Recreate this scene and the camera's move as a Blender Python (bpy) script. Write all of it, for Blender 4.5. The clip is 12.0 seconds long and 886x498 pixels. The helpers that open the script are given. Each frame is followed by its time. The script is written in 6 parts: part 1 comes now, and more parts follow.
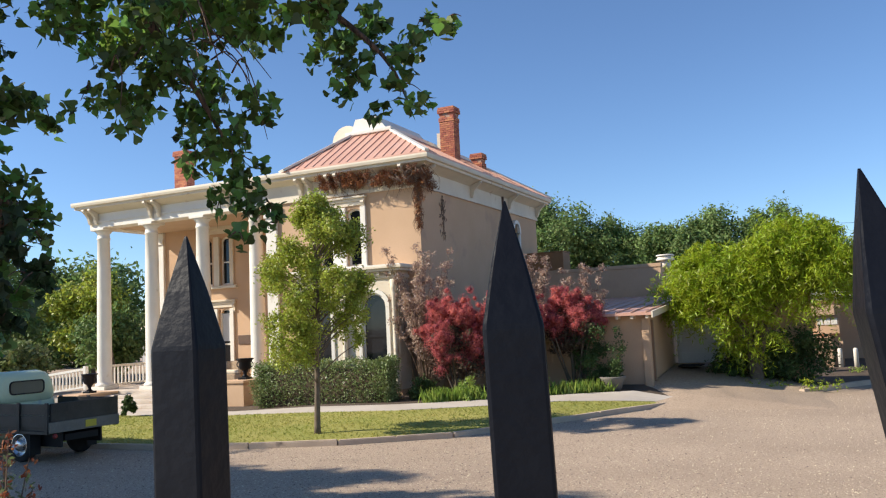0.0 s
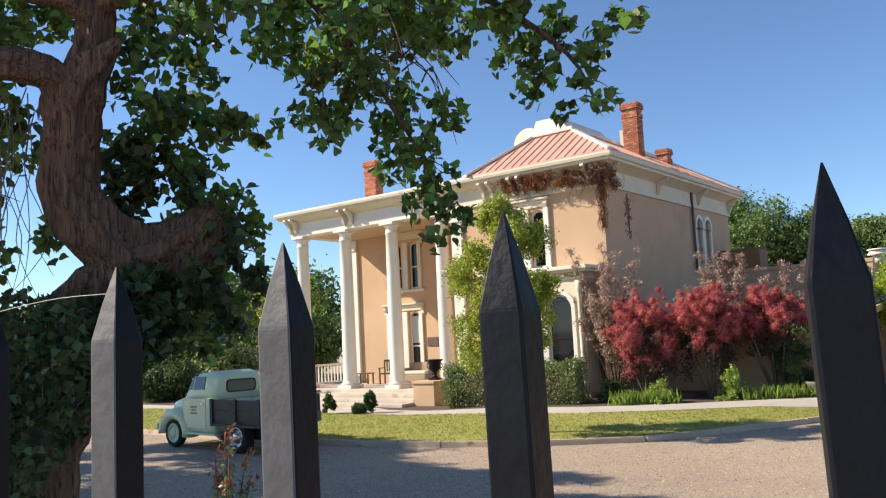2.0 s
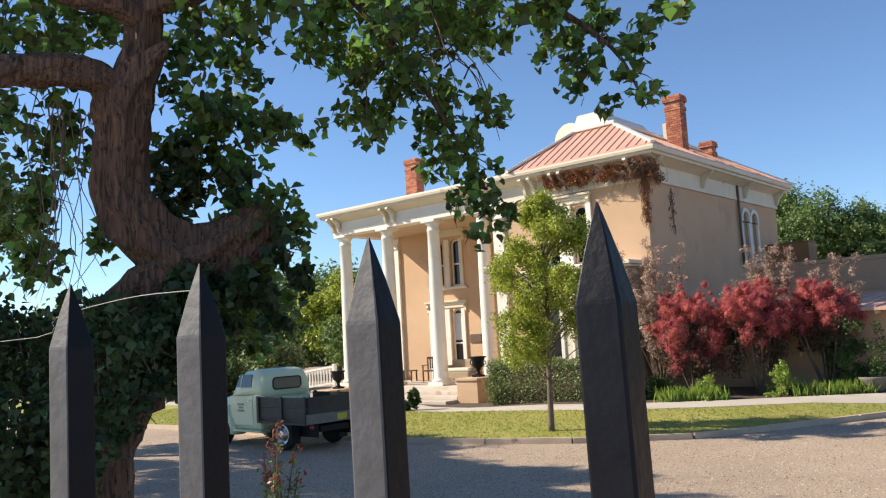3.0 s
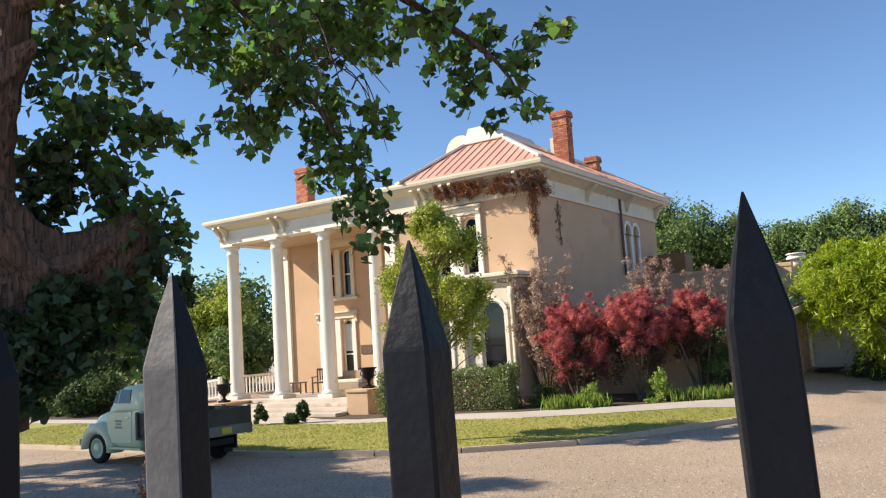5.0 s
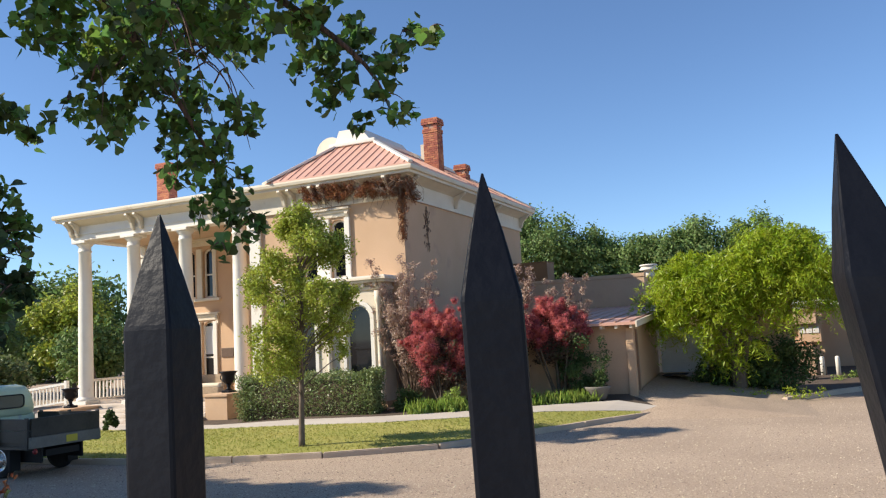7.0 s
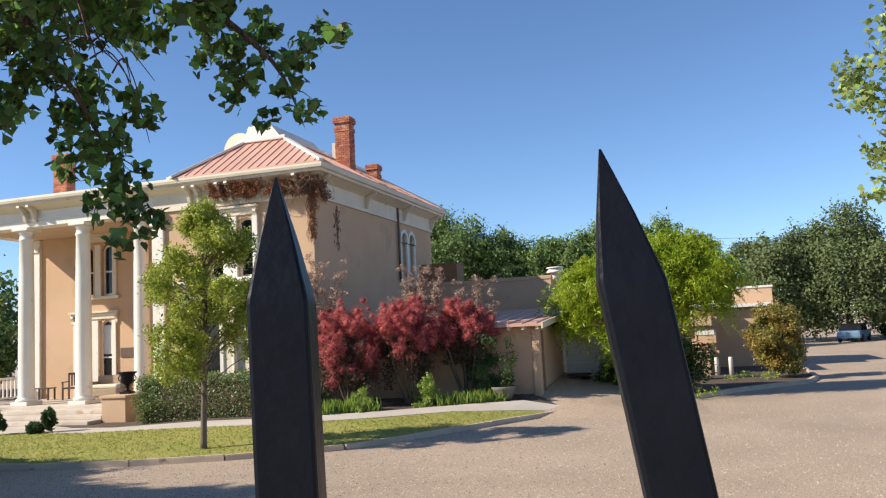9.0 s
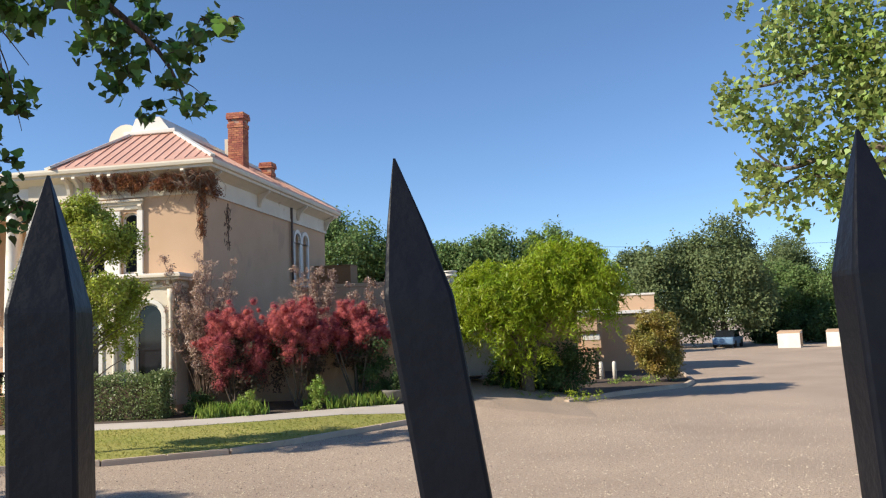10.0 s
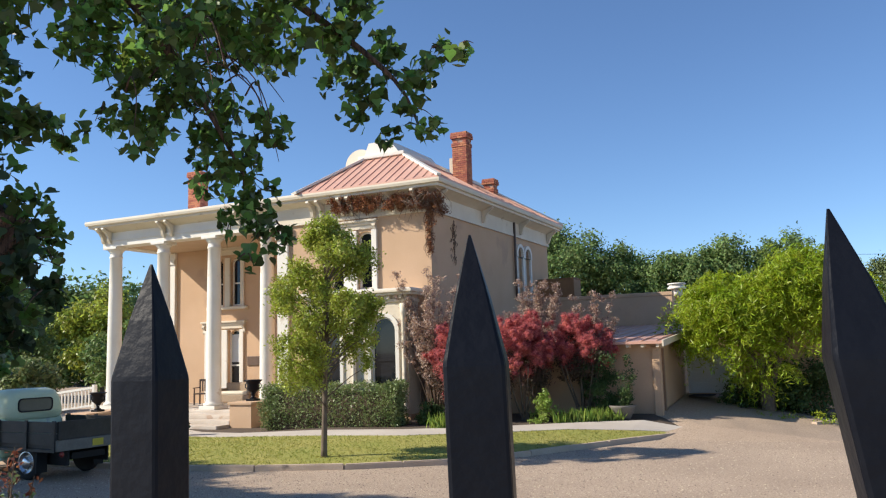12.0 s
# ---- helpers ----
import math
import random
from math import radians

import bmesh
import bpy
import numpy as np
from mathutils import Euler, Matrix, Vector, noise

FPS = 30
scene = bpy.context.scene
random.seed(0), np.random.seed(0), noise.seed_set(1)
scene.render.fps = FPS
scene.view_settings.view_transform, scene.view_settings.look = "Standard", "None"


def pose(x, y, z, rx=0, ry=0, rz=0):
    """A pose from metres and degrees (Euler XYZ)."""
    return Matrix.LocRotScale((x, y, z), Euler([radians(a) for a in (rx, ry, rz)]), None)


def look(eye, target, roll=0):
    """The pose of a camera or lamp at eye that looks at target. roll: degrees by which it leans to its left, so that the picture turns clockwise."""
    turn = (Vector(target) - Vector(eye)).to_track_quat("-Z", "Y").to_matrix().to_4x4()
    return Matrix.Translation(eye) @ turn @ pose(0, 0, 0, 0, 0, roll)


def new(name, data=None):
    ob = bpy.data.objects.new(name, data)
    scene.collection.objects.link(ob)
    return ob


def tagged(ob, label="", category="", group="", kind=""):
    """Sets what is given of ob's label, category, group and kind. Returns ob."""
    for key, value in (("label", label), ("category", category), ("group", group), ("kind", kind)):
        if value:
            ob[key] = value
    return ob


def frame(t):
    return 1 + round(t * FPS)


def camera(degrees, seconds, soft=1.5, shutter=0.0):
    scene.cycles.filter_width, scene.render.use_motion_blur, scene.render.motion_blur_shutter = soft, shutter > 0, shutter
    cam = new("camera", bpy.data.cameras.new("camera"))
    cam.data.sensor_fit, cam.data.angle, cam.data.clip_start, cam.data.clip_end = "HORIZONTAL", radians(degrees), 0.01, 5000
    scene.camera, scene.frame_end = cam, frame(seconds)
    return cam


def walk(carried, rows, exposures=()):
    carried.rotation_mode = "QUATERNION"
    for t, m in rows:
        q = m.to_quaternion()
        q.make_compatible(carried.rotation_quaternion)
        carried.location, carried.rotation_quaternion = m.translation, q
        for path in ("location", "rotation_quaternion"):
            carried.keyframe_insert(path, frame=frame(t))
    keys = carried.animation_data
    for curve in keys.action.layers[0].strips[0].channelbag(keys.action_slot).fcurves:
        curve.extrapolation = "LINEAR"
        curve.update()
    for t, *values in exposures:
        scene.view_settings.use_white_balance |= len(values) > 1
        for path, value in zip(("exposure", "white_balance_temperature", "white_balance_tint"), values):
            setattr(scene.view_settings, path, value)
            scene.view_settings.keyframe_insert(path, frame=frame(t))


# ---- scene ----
cam = camera(57.16, 12.0, soft=1.2)
EYE = 2.42
# seconds, x, y, height above EYE, yaw, pitch, roll
ROWS = [
    (0, 0.0000, 0.0000, 0.0003, 25.315, 5.360, 2.718),
    (0.5, -0.0104, -0.0098, -0.0035, 28.943, 6.055, 2.628),
    (1, -0.0175, -0.0217, -0.0103, 33.048, 6.194, 2.485),
    (1.5, -0.0200, -0.0325, -0.0084, 35.947, 6.128, 2.691),
    (2, -0.0283, -0.0478, -0.0127, 38.202, 6.141, 2.856),
    (2.5, -0.0411, -0.0601, -0.0122, 40.941, 6.132, 3.097),
    (2.7, -0.0457, -0.0618, -0.0137, 41.350, 6.111, 3.167),
    (4.3, -0.0469, -0.0316, -0.0037, 37.053, 5.843, 3.629),
    (4.5, -0.0432, -0.0288, -0.0020, 36.088, 5.842, 3.605),
    (5, -0.0336, -0.0199, -0.0008, 33.574, 6.349, 3.723),
    (5.5, -0.0249, -0.0210, -0.0035, 31.939, 6.300, 3.466),
    (6, -0.0205, -0.0178, -0.0069, 29.985, 6.314, 2.973),
    (6.5, -0.0103, -0.0092, -0.0103, 26.820, 6.254, 3.067),
    (7, -0.0005, 0.0049, -0.0119, 24.248, 6.107, 3.145),
    (7.2, 0.0026, 0.0070, -0.0122, 23.678, 6.030, 3.191),
    (8.8, 0.0359, 0.0138, -0.0147, 18.583, 5.912, 2.610),
    (9, 0.0384, 0.0134, -0.0134, 17.944, 5.804, 2.887),
    (9.5, 0.0542, 0.0273, -0.0134, 14.325, 5.725, 2.588),
    (10, 0.0663, 0.0322, -0.0110, 10.463, 5.662, 2.227),
    (10.5, 0.0533, 0.0321, -0.0081, 10.863, 5.605, 1.916),
    (11, 0.0320, 0.0228, -0.0055, 16.039, 5.832, 1.595),
    (11.5, 0.0179, 0.0199, -0.0000, 21.535, 6.635, 1.627),
    (12, 0.0119, 0.0113, 0.0033, 25.993, 7.111, 1.661),
]
# the camera's own exposure and white balance drift a little as it turns
EXPOSURES = [(0.0, 0.58, 6630, 10), (1.0, 0.66, 6780, 10), (1.5, 0.72, 6880, 10), (2.5, 0.69, 6880, 10), (4.5, 0.74, 6980, 10), (5.5, 0.66, 6830, 10),
             (6.5, 0.63, 6730, 10), (9.0, 0.59, 6630, 10), (10.0, 0.55, 6580, 10), (11.5, 0.51, 6580, 10), (12.0, 0.54, 6530, 10)]
walk(cam, [(t, pose(x, y, EYE + z, 90 + pitch, roll, yaw)) for t, x, y, z, yaw, pitch, roll in ROWS], EXPOSURES)

# ---- world and sun ----
SUN_EL, SUN_AZ = radians(33.5), radians(29)  # height; turn of the sun from -x towards -y
to_sun = Vector((-math.cos(SUN_EL) * math.cos(SUN_AZ), -math.cos(SUN_EL) * math.sin(SUN_AZ), math.sin(SUN_EL)))
world = bpy.data.worlds.new("sky")
scene.world = world
world.use_nodes = True
wn = world.node_tree
sky = wn.nodes.new("ShaderNodeTexSky")
sky.sky_type, sky.sun_disc = "NISHITA", False
sky.sun_elevation, sky.sun_rotation = SUN_EL, math.atan2(to_sun.x, to_sun.y)
sky.altitude, sky.air_density, sky.dust_density, sky.ozone_density = 1500, 1.0, 0.02, 6.0
wn.links.new(sky.outputs[0], wn.nodes["Background"].inputs[0])
wn.nodes["Background"].inputs[1].default_value = 0.114
sun = new("sun", bpy.data.lights.new("sun", "SUN"))
sun.data.energy, sun.data.angle, sun.data.color = 4.7, radians(0.53), (1.0, 0.92, 0.79)
sun.matrix_world = look((-30, -10, 30), Vector((-30, -10, 30)) - to_sun)

# ---- materials ----
def mat(name, base, rough=0.8, vary=None, scale=2.0, amount=0.5, fine=60.0, bump=0.1, bump_scale=None, metal=0.0,
        spot=None, spot_scale=1.0, spot_at=0.62, per=0.0, island=0.0, trans=0.0, spec=0.5, stretch=1.0):
    """Two scales of colour change, a fine bump, and spots (stains, moss, chips) of another colour."""
    m = bpy.data.materials.new(name)
    m.use_nodes = True
    nt = m.node_tree
    n, l = nt.nodes, nt.links
    b = n["Principled BSDF"]
    b.inputs["Roughness"].default_value, b.inputs["Metallic"].default_value = rough, metal
    b.inputs["Specular IOR Level"].default_value = spec
    co = n.new("ShaderNodeTexCoord").outputs["Object"]
    if stretch != 1.0:
        mp = n.new("ShaderNodeMapping")
        mp.inputs["Scale"].default_value = (1, 1, stretch)
        l.new(co, mp.inputs["Vector"])
        co = mp.outputs["Vector"]

    def noise_of(s, detail=5):
        x = n.new("ShaderNodeTexNoise")
        x.inputs["Scale"].default_value, x.inputs["Detail"].default_value = s, detail
        l.new(co, x.inputs["Vector"])
        return x.outputs["Fac"]

    def mix(fac, a, c):
        x = n.new("ShaderNodeMix")
        x.data_type = "RGBA"
        for sock, v in ((x.inputs[0], fac), (x.inputs[6], a), (x.inputs[7], c)):
            if isinstance(v, bpy.types.NodeSocket):
                l.new(v, sock)
            else:
                sock.default_value = v if not isinstance(v, tuple) else (*v, 1)
        return x.outputs[2]

    def ramp(v, lo, hi):
        x = n.new("ShaderNodeMapRange")
        x.inputs["From Min"].default_value, x.inputs["From Max"].default_value = lo, hi
        l.new(v, x.inputs[0])
        return x.outputs[0]

    vary = vary or tuple(c * 0.7 for c in base)
    col = mix(ramp(noise_of(scale), 0.35, 0.65), base, tuple(base[i] + (vary[i] - base[i]) * amount for i in range(3)))
    col = mix(ramp(noise_of(fine, 3), 0.3, 0.7), col, mix(0.5, col, vary))
    if spot:
        col = mix(ramp(noise_of(spot_scale, 6), spot_at, spot_at + 0.08), col, spot)
    if per or island:
        src = n.new("ShaderNodeObjectInfo").outputs["Random"] if per else n.new("ShaderNodeNewGeometry").outputs["Random Per Island"]
        hsv = n.new("ShaderNodeHueSaturation")
        k = per or island
        for sock, lo, hi in (("Value", 1 - k, 1 + k), ("Hue", 0.5 - 0.05 * k, 0.5 + 0.05 * k)):
            r = n.new("ShaderNodeMapRange")
            r.inputs["To Min"].default_value, r.inputs["To Max"].default_value = lo, hi
            l.new(src, r.inputs[0])
            l.new(r.outputs[0], hsv.inputs[sock])
        l.new(col, hsv.inputs["Color"])
        col = hsv.outputs["Color"]
    l.new(col, b.inputs["Base Color"])
    if bump:
        x = n.new("ShaderNodeBump")
        x.inputs["Strength"].default_value, x.inputs["Distance"].default_value = bump, 0.02
        l.new(noise_of(bump_scale or fine, 4), x.inputs["Height"])
        l.new(x.outputs[0], b.inputs["Normal"])
    if trans:
        t = n.new("ShaderNodeBsdfTranslucent")
        l.new(col, t.inputs["Color"])
        s = n.new("ShaderNodeMixShader")
        s.inputs[0].default_value = trans
        l.new(b.outputs[0], s.inputs[1])
        l.new(t.outputs[0], s.inputs[2])
        l.new(s.outputs[0], n["Material Output"].inputs[0])
    return m


STUCCO = mat("stucco", (0.60, 0.405, 0.26), 0.9, (0.53, 0.35, 0.215), 0.7, 0.8, 25, 0.3, 60, spot=(0.50, 0.335, 0.22), spot_scale=0.9, spot_at=0.6)
WHITE = mat("white_paint", (0.78, 0.75, 0.68), 0.55, (0.70, 0.65, 0.56), 1.5, 0.6, 30, 0.06, spot=(0.55, 0.47, 0.37), spot_scale=2.5, spot_at=0.66)
CREAM = mat("cream_trim", (0.72, 0.65, 0.52), 0.6, (0.62, 0.53, 0.40), 1.2, 0.7, 30, 0.08, spot=(0.50, 0.40, 0.28), spot_scale=2.0, spot_at=0.64)
ROOF = mat("red_metal_roof", (0.68, 0.40, 0.30), 0.5, (0.58, 0.32, 0.235), 0.8, 0.8, 12, 0.05, metal=0.1, spot=(0.66, 0.40, 0.31), spot_scale=1.2, spot_at=0.6)
ROOFWHITE = mat("white_roof_coating", (0.80, 0.77, 0.70), 0.6, (0.68, 0.63, 0.54), 0.9, 0.8, 20, 0.08)
GLASSD = mat("window_glass", (0.014, 0.016, 0.020), 0.04, (0.009, 0.011, 0.013), 1, 0.5, 5, 0.0, spec=0.4)
CURTAIN = mat("pale_blind", (0.55, 0.57, 0.58), 0.6, (0.48, 0.50, 0.52), 3, 0.5, 20, 0.05)
IRON = mat("black_iron", (0.0045, 0.0052, 0.009), 0.42, (0.008, 0.009, 0.013), 40, 0.8, 230, 0.06, 150, spot=(0.07, 0.07, 0.075), spot_scale=95, spot_at=0.72, spec=0.16)
GREY_FACE = mat("grey_face_paint", (0.095, 0.094, 0.10), 0.6, (0.065, 0.062, 0.064), 60, 0.8, 230, 0.07, 120, spot=(0.14, 0.07, 0.045), spot_scale=45, spot_at=0.68, spec=0.4)
DRIVE = mat("gravel_drive", (0.57, 0.435, 0.32), 0.95, (0.16, 0.11, 0.078), 0.3, 0.3, 38, 1.0, 34, spot=(0.30, 0.22, 0.155), spot_scale=22.0, spot_at=0.54)
KERB = mat("kerb_concrete", (0.60, 0.48, 0.365), 0.9, (0.44, 0.34, 0.255), 1.5, 0.8, 40, 0.3, spot=(0.2, 0.16, 0.13), spot_scale=2, spot_at=0.64)
CONCRETE = mat("path_concrete", (0.56, 0.50, 0.43), 0.9, (0.46, 0.40, 0.34), 0.8, 0.8, 40, 0.2)
STEPS = mat("worn_steps", (0.62, 0.55, 0.47), 0.85, (0.5, 0.42, 0.34), 1.5, 0.9, 25, 0.2, spot=(0.45, 0.33, 0.24), spot_scale=3, spot_at=0.62)
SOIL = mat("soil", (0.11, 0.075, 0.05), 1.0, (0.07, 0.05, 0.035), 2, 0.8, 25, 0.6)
LAWN = mat("lawn_soil", (0.24, 0.265, 0.045), 1.0, (0.36, 0.32, 0.085), 0.8, 0.9, 30, 0.6, 40)
GRASS = mat("grass_blades", (0.22, 0.28, 0.04), 0.7, (0.36, 0.33, 0.085), 0.6, 0.9, 8, 0, island=0.16, trans=0.45)
BARK = mat("cottonwood_bark", (0.235, 0.13, 0.083), 0.95, (0.06, 0.036, 0.026), 34, 0.9, 80, 1.0, 44, stretch=0.05, spot=(0.035, 0.023, 0.017), spot_scale=58, spot_at=0.54)
BARKP = mat("grey_bark", (0.20, 0.155, 0.115), 0.95, (0.12, 0.09, 0.065), 6, 0.8, 40, 0.7)
TWIG = mat("dry_twig", (0.22, 0.15, 0.10), 0.9, (0.12, 0.08, 0.06), 8, 0.8, 40, 0.2)


def leaf_mat(name, base, vary, trans=0.4, island=0.35, rough=0.45):
    return mat(name, base, rough, vary, 1.2, 0.9, 9, 0, island=island, trans=trans)


LEAF_NEAR = leaf_mat("cottonwood_leaf", (0.07, 0.135, 0.045), (0.17, 0.26, 0.05), 0.48, 0.7, 0.36)
# the cottonwood leaf again, deep shade put into a darker colour
LEAF_NEAR_SHADE = leaf_mat("cottonwood_leaf_shade", (0.035, 0.065, 0.024), (0.06, 0.095, 0.03), 0.3, 0.5, 0.55)
LEAF_TIP = leaf_mat("rusty_young_leaf", (0.36, 0.10, 0.035), (0.24, 0.08, 0.04), 0.35, 0.4)
LEAF_DARK = leaf_mat("shaded_leaf", (0.05, 0.095, 0.028), (0.09, 0.14, 0.035), 0.3, 0.4, 0.75)
LEAF_LIME = leaf_mat("wisteria_leaf", (0.24, 0.34, 0.018), (0.38, 0.45, 0.03), 0.42, 0.4)
LEAF_YOUNG = leaf_mat("young_tree_leaf", (0.28, 0.34, 0.045), (0.43, 0.46, 0.075), 0.42, 0.4)
LEAF_HEDGE = leaf_mat("hedge_leaf", (0.15, 0.215, 0.065), (0.25, 0.29, 0.11), 0.25, 0.45)
LEAF_FAR = leaf_mat("elm_leaf", (0.115, 0.19, 0.06), (0.20, 0.28, 0.08), 0.35, 0.4, 0.7)
LEAF_GREY = leaf_mat("willow_leaf", (0.125, 0.17, 0.065), (0.18, 0.22, 0.085), 0.3, 0.2, 0.8)
LEAF_RIGHT = leaf_mat("pale_cottonwood_leaf", (0.22, 0.31, 0.06), (0.34, 0.40, 0.13), 0.4, 0.45)
LEAF_RED = leaf_mat("smoke_bush_plume", (0.64, 0.185, 0.175), (0.48, 0.115, 0.12), 0.45, 0.25, 0.9)
LEAF_WINE = leaf_mat("smoke_bush_leaf", (0.11, 0.045, 0.04), (0.07, 0.07, 0.035), 0.3, 0.4, 0.8)
LEAF_MAUVE = leaf_mat("plum_leaf", (0.33, 0.205, 0.165), (0.50, 0.36, 0.28), 0.3, 0.45)
LEAF_RUST = leaf_mat("dry_vine_leaf", (0.17, 0.06, 0.03), (0.28, 0.11, 0.045), 0.2, 0.4, 0.9)
LEAF_ORANGE = leaf_mat("photinia_leaf", (0.40, 0.25, 0.06), (0.22, 0.23, 0.05), 0.35, 0.4)
LEAF_IRIS = leaf_mat("iris_leaf", (0.24, 0.37, 0.06), (0.36, 0.44, 0.10), 0.4, 0.3)

# ---- mesh helpers ----
def obj(name, bm, material, parent=None, label="", smooth=False):
    me = bpy.data.meshes.new(name)
    bm.to_mesh(me)
    bm.free()
    me.materials.append(material)
    if smooth:
        me.polygons.foreach_set("use_smooth", [True] * len(me.polygons))
    ob = new(name, me)
    if parent is not None:
        ob.parent = parent
    return tagged(ob, label)


def part(name, bm, material, parent, label="", smooth=False):
    return obj(name, bm, material, parent, label, smooth)


def thing(name, label, category, at=(0, 0, 0), rz=0.0, group="", kind=""):
    ob = new(name)
    ob.empty_display_size = 0.1
    ob.matrix_world = pose(*at, 0, 0, rz)
    return tagged(ob, label, category, group, kind)


def box(bm, x0, x1, y0, y1, z0, z1, bevel=0.0):
    r = bmesh.ops.create_cube(bm, size=1.0)
    bmesh.ops.transform(bm, verts=r["verts"], matrix=Matrix.Translation(((x0 + x1) / 2, (y0 + y1) / 2, (z0 + z1) / 2)) @ Matrix.Diagonal((x1 - x0, y1 - y0, z1 - z0, 1)))
    if bevel:
        es = list({e for v in r["verts"] for e in v.link_edges})
        bmesh.ops.bevel(bm, geom=es, offset=bevel, segments=2, affect="EDGES", profile=0.6)
    return bm


def B(*a, bevel=0.0):
    return box(bmesh.new(), *a, bevel=bevel)


def prism(bm, poly, axis, a, b):
    """A polygon of two coordinates pushed along an axis from a to b. The two are the remaining axes in order."""
    def p3(u, v, w):
        return {"x": (w, u, v), "y": (u, w, v), "z": (u, v, w)}[axis]
    lo = [bm.verts.new(p3(u, v, a)) for u, v in poly]
    hi = [bm.verts.new(p3(u, v, b)) for u, v in poly]
    k = len(poly)
    fs = [bm.faces.new(lo), bm.faces.new(hi)] + [bm.faces.new((lo[i], lo[(i + 1) % k], hi[(i + 1) % k], hi[i])) for i in range(k)]
    bmesh.ops.recalc_face_normals(bm, faces=fs)
    return bm


def lathe(bm, prof, x=0.0, y=0.0, seg=20):
    """Rings of (radius, height) round a vertical axis, closed above and below."""
    rings = [[bm.verts.new((x + r * math.cos(2 * math.pi * i / seg), y + r * math.sin(2 * math.pi * i / seg), z)) for i in range(seg)] for r, z in prof]
    for a, b in zip(rings, rings[1:]):
        for i in range(seg):
            bm.faces.new((a[i], a[(i + 1) % seg], b[(i + 1) % seg], b[i]))
    bm.faces.new(rings[0][::-1])
    bm.faces.new(rings[-1])
    return bm


def tube(bm, pts, radii, seg=8, rough=0.0, rng=None):
    """A tapered limb along points."""
    pts = [Vector(p) for p in pts]
    fine, fr = [], []
    for i in range(len(pts) - 1):
        p0, p1, p2, p3 = pts[max(i - 1, 0)], pts[i], pts[i + 1], pts[min(i + 2, len(pts) - 1)]
        for k in range(4):
            t = k / 4
            fine.append(0.5 * (2 * p1 + (p2 - p0) * t + (2 * p0 - 5 * p1 + 4 * p2 - p3) * t * t + (3 * p1 - p0 - 3 * p2 + p3) * t ** 3))
            fr.append(radii[i] + (radii[i + 1] - radii[i]) * t)
    fine.append(pts[-1])
    fr.append(radii[-1])
    rings = []
    side = Vector((0.31, 0.87, 0.38))
    for i, p in enumerate(fine):
        d = (fine[min(i + 1, len(fine) - 1)] - fine[max(i - 1, 0)]).normalized()
        u = d.cross(side).normalized()
        v = d.cross(u)
        ring = []
        for s in range(seg):
            a = 2 * math.pi * s / seg
            r = fr[i] * (1 + (rough * math.sin(5 * a + 1.7 * noise.noise(p * 3)) * 0.5 + rough * noise.noise(p * 7 + Vector((math.cos(a), math.sin(a), 0)) * 2) + (0.3 * rough * math.sin(13 * a + 5 * noise.noise(p * 2.2)) if seg >= 40 else 0) if rough else 0))
            ring.append(bm.verts.new(p + u * (r * math.cos(a)) + v * (r * math.sin(a))))
        rings.append(ring)
    for a, b in zip(rings, rings[1:]):
        for i in range(seg):
            bm.faces.new((a[i], a[(i + 1) % seg], b[(i + 1) % seg], b[i]))
    bm.faces.new(rings[0][::-1])
    bm.faces.new(rings[-1])
    return bm


HEART = [(0, -0.40), (0.26, -0.50), (0.52, -0.30), (0.50, -0.08), (0.26, 0.24), (0.09, 0.48), (0, 0.78), (-0.09, 0.48), (-0.26, 0.24), (-0.50, -0.08), (-0.52, -0.30), (-0.26, -0.50)]
OVAL = [(0, -0.6), (0.26, -0.1), (0.2, 0.3), (0, 0.62), (-0.2, 0.3), (-0.26, -0.1)]
BLADE = [(0, -0.7), (0.13, 0.0), (0, 0.8), (-0.13, 0.0)]


def leaf_mesh(name, centres, sizes, outline, rng, droop=0.0, fold=0.25, out=None):
    """Many leaves, each a small folded blade of its own. droop pulls tips down; out: a direction for each that it turns to."""
    c = np.asarray(centres, float)
    k, m = len(c), len(outline)
    n = rng.normal(size=(k, 3))
    if out is not None:
        n = n * 0.75 + np.asarray(out)
    n[:, 2] += 0.35
    n /= np.linalg.norm(n, axis=1)[:, None]
    t = rng.normal(size=(k, 3))
    t[:, 2] -= droop
    t -= (t * n).sum(1)[:, None] * n
    t /= np.linalg.norm(t, axis=1)[:, None] + 1e-9
    s = np.cross(n, t)
    o = np.array(outline)
    lift = np.abs(o[:, 0]) * fold
    sz = np.asarray(sizes)[:, None, None]
    v = c[:, None, :] + sz * (o[None, :, 0, None] * s[:, None, :] + o[None, :, 1, None] * t[:, None, :] + lift[None, :, None] * n[:, None, :])
    me = bpy.data.meshes.new(name)
    me.vertices.add(k * m)
    me.vertices.foreach_set("co", v.reshape(-1))
    me.loops.add(k * m)
    me.loops.foreach_set("vertex_index", np.arange(k * m, dtype=np.int32))
    me.polygons.add(k)
    me.polygons.foreach_set("loop_start", np.arange(0, k * m, m, dtype=np.int32))
    me.update(calc_edges=True)
    me.validate()
    return me


def leaves(name, centres, sizes, outline, material, parent, seed, label="", **kw):
    me = leaf_mesh(name, centres, sizes, outline, np.random.default_rng(seed), **kw)
    me.materials.append(material)
    ob = new(name, me)
    if parent is not None:
        ob.parent = parent
    ob["kind"] = "stuff"
    return tagged(ob, label)


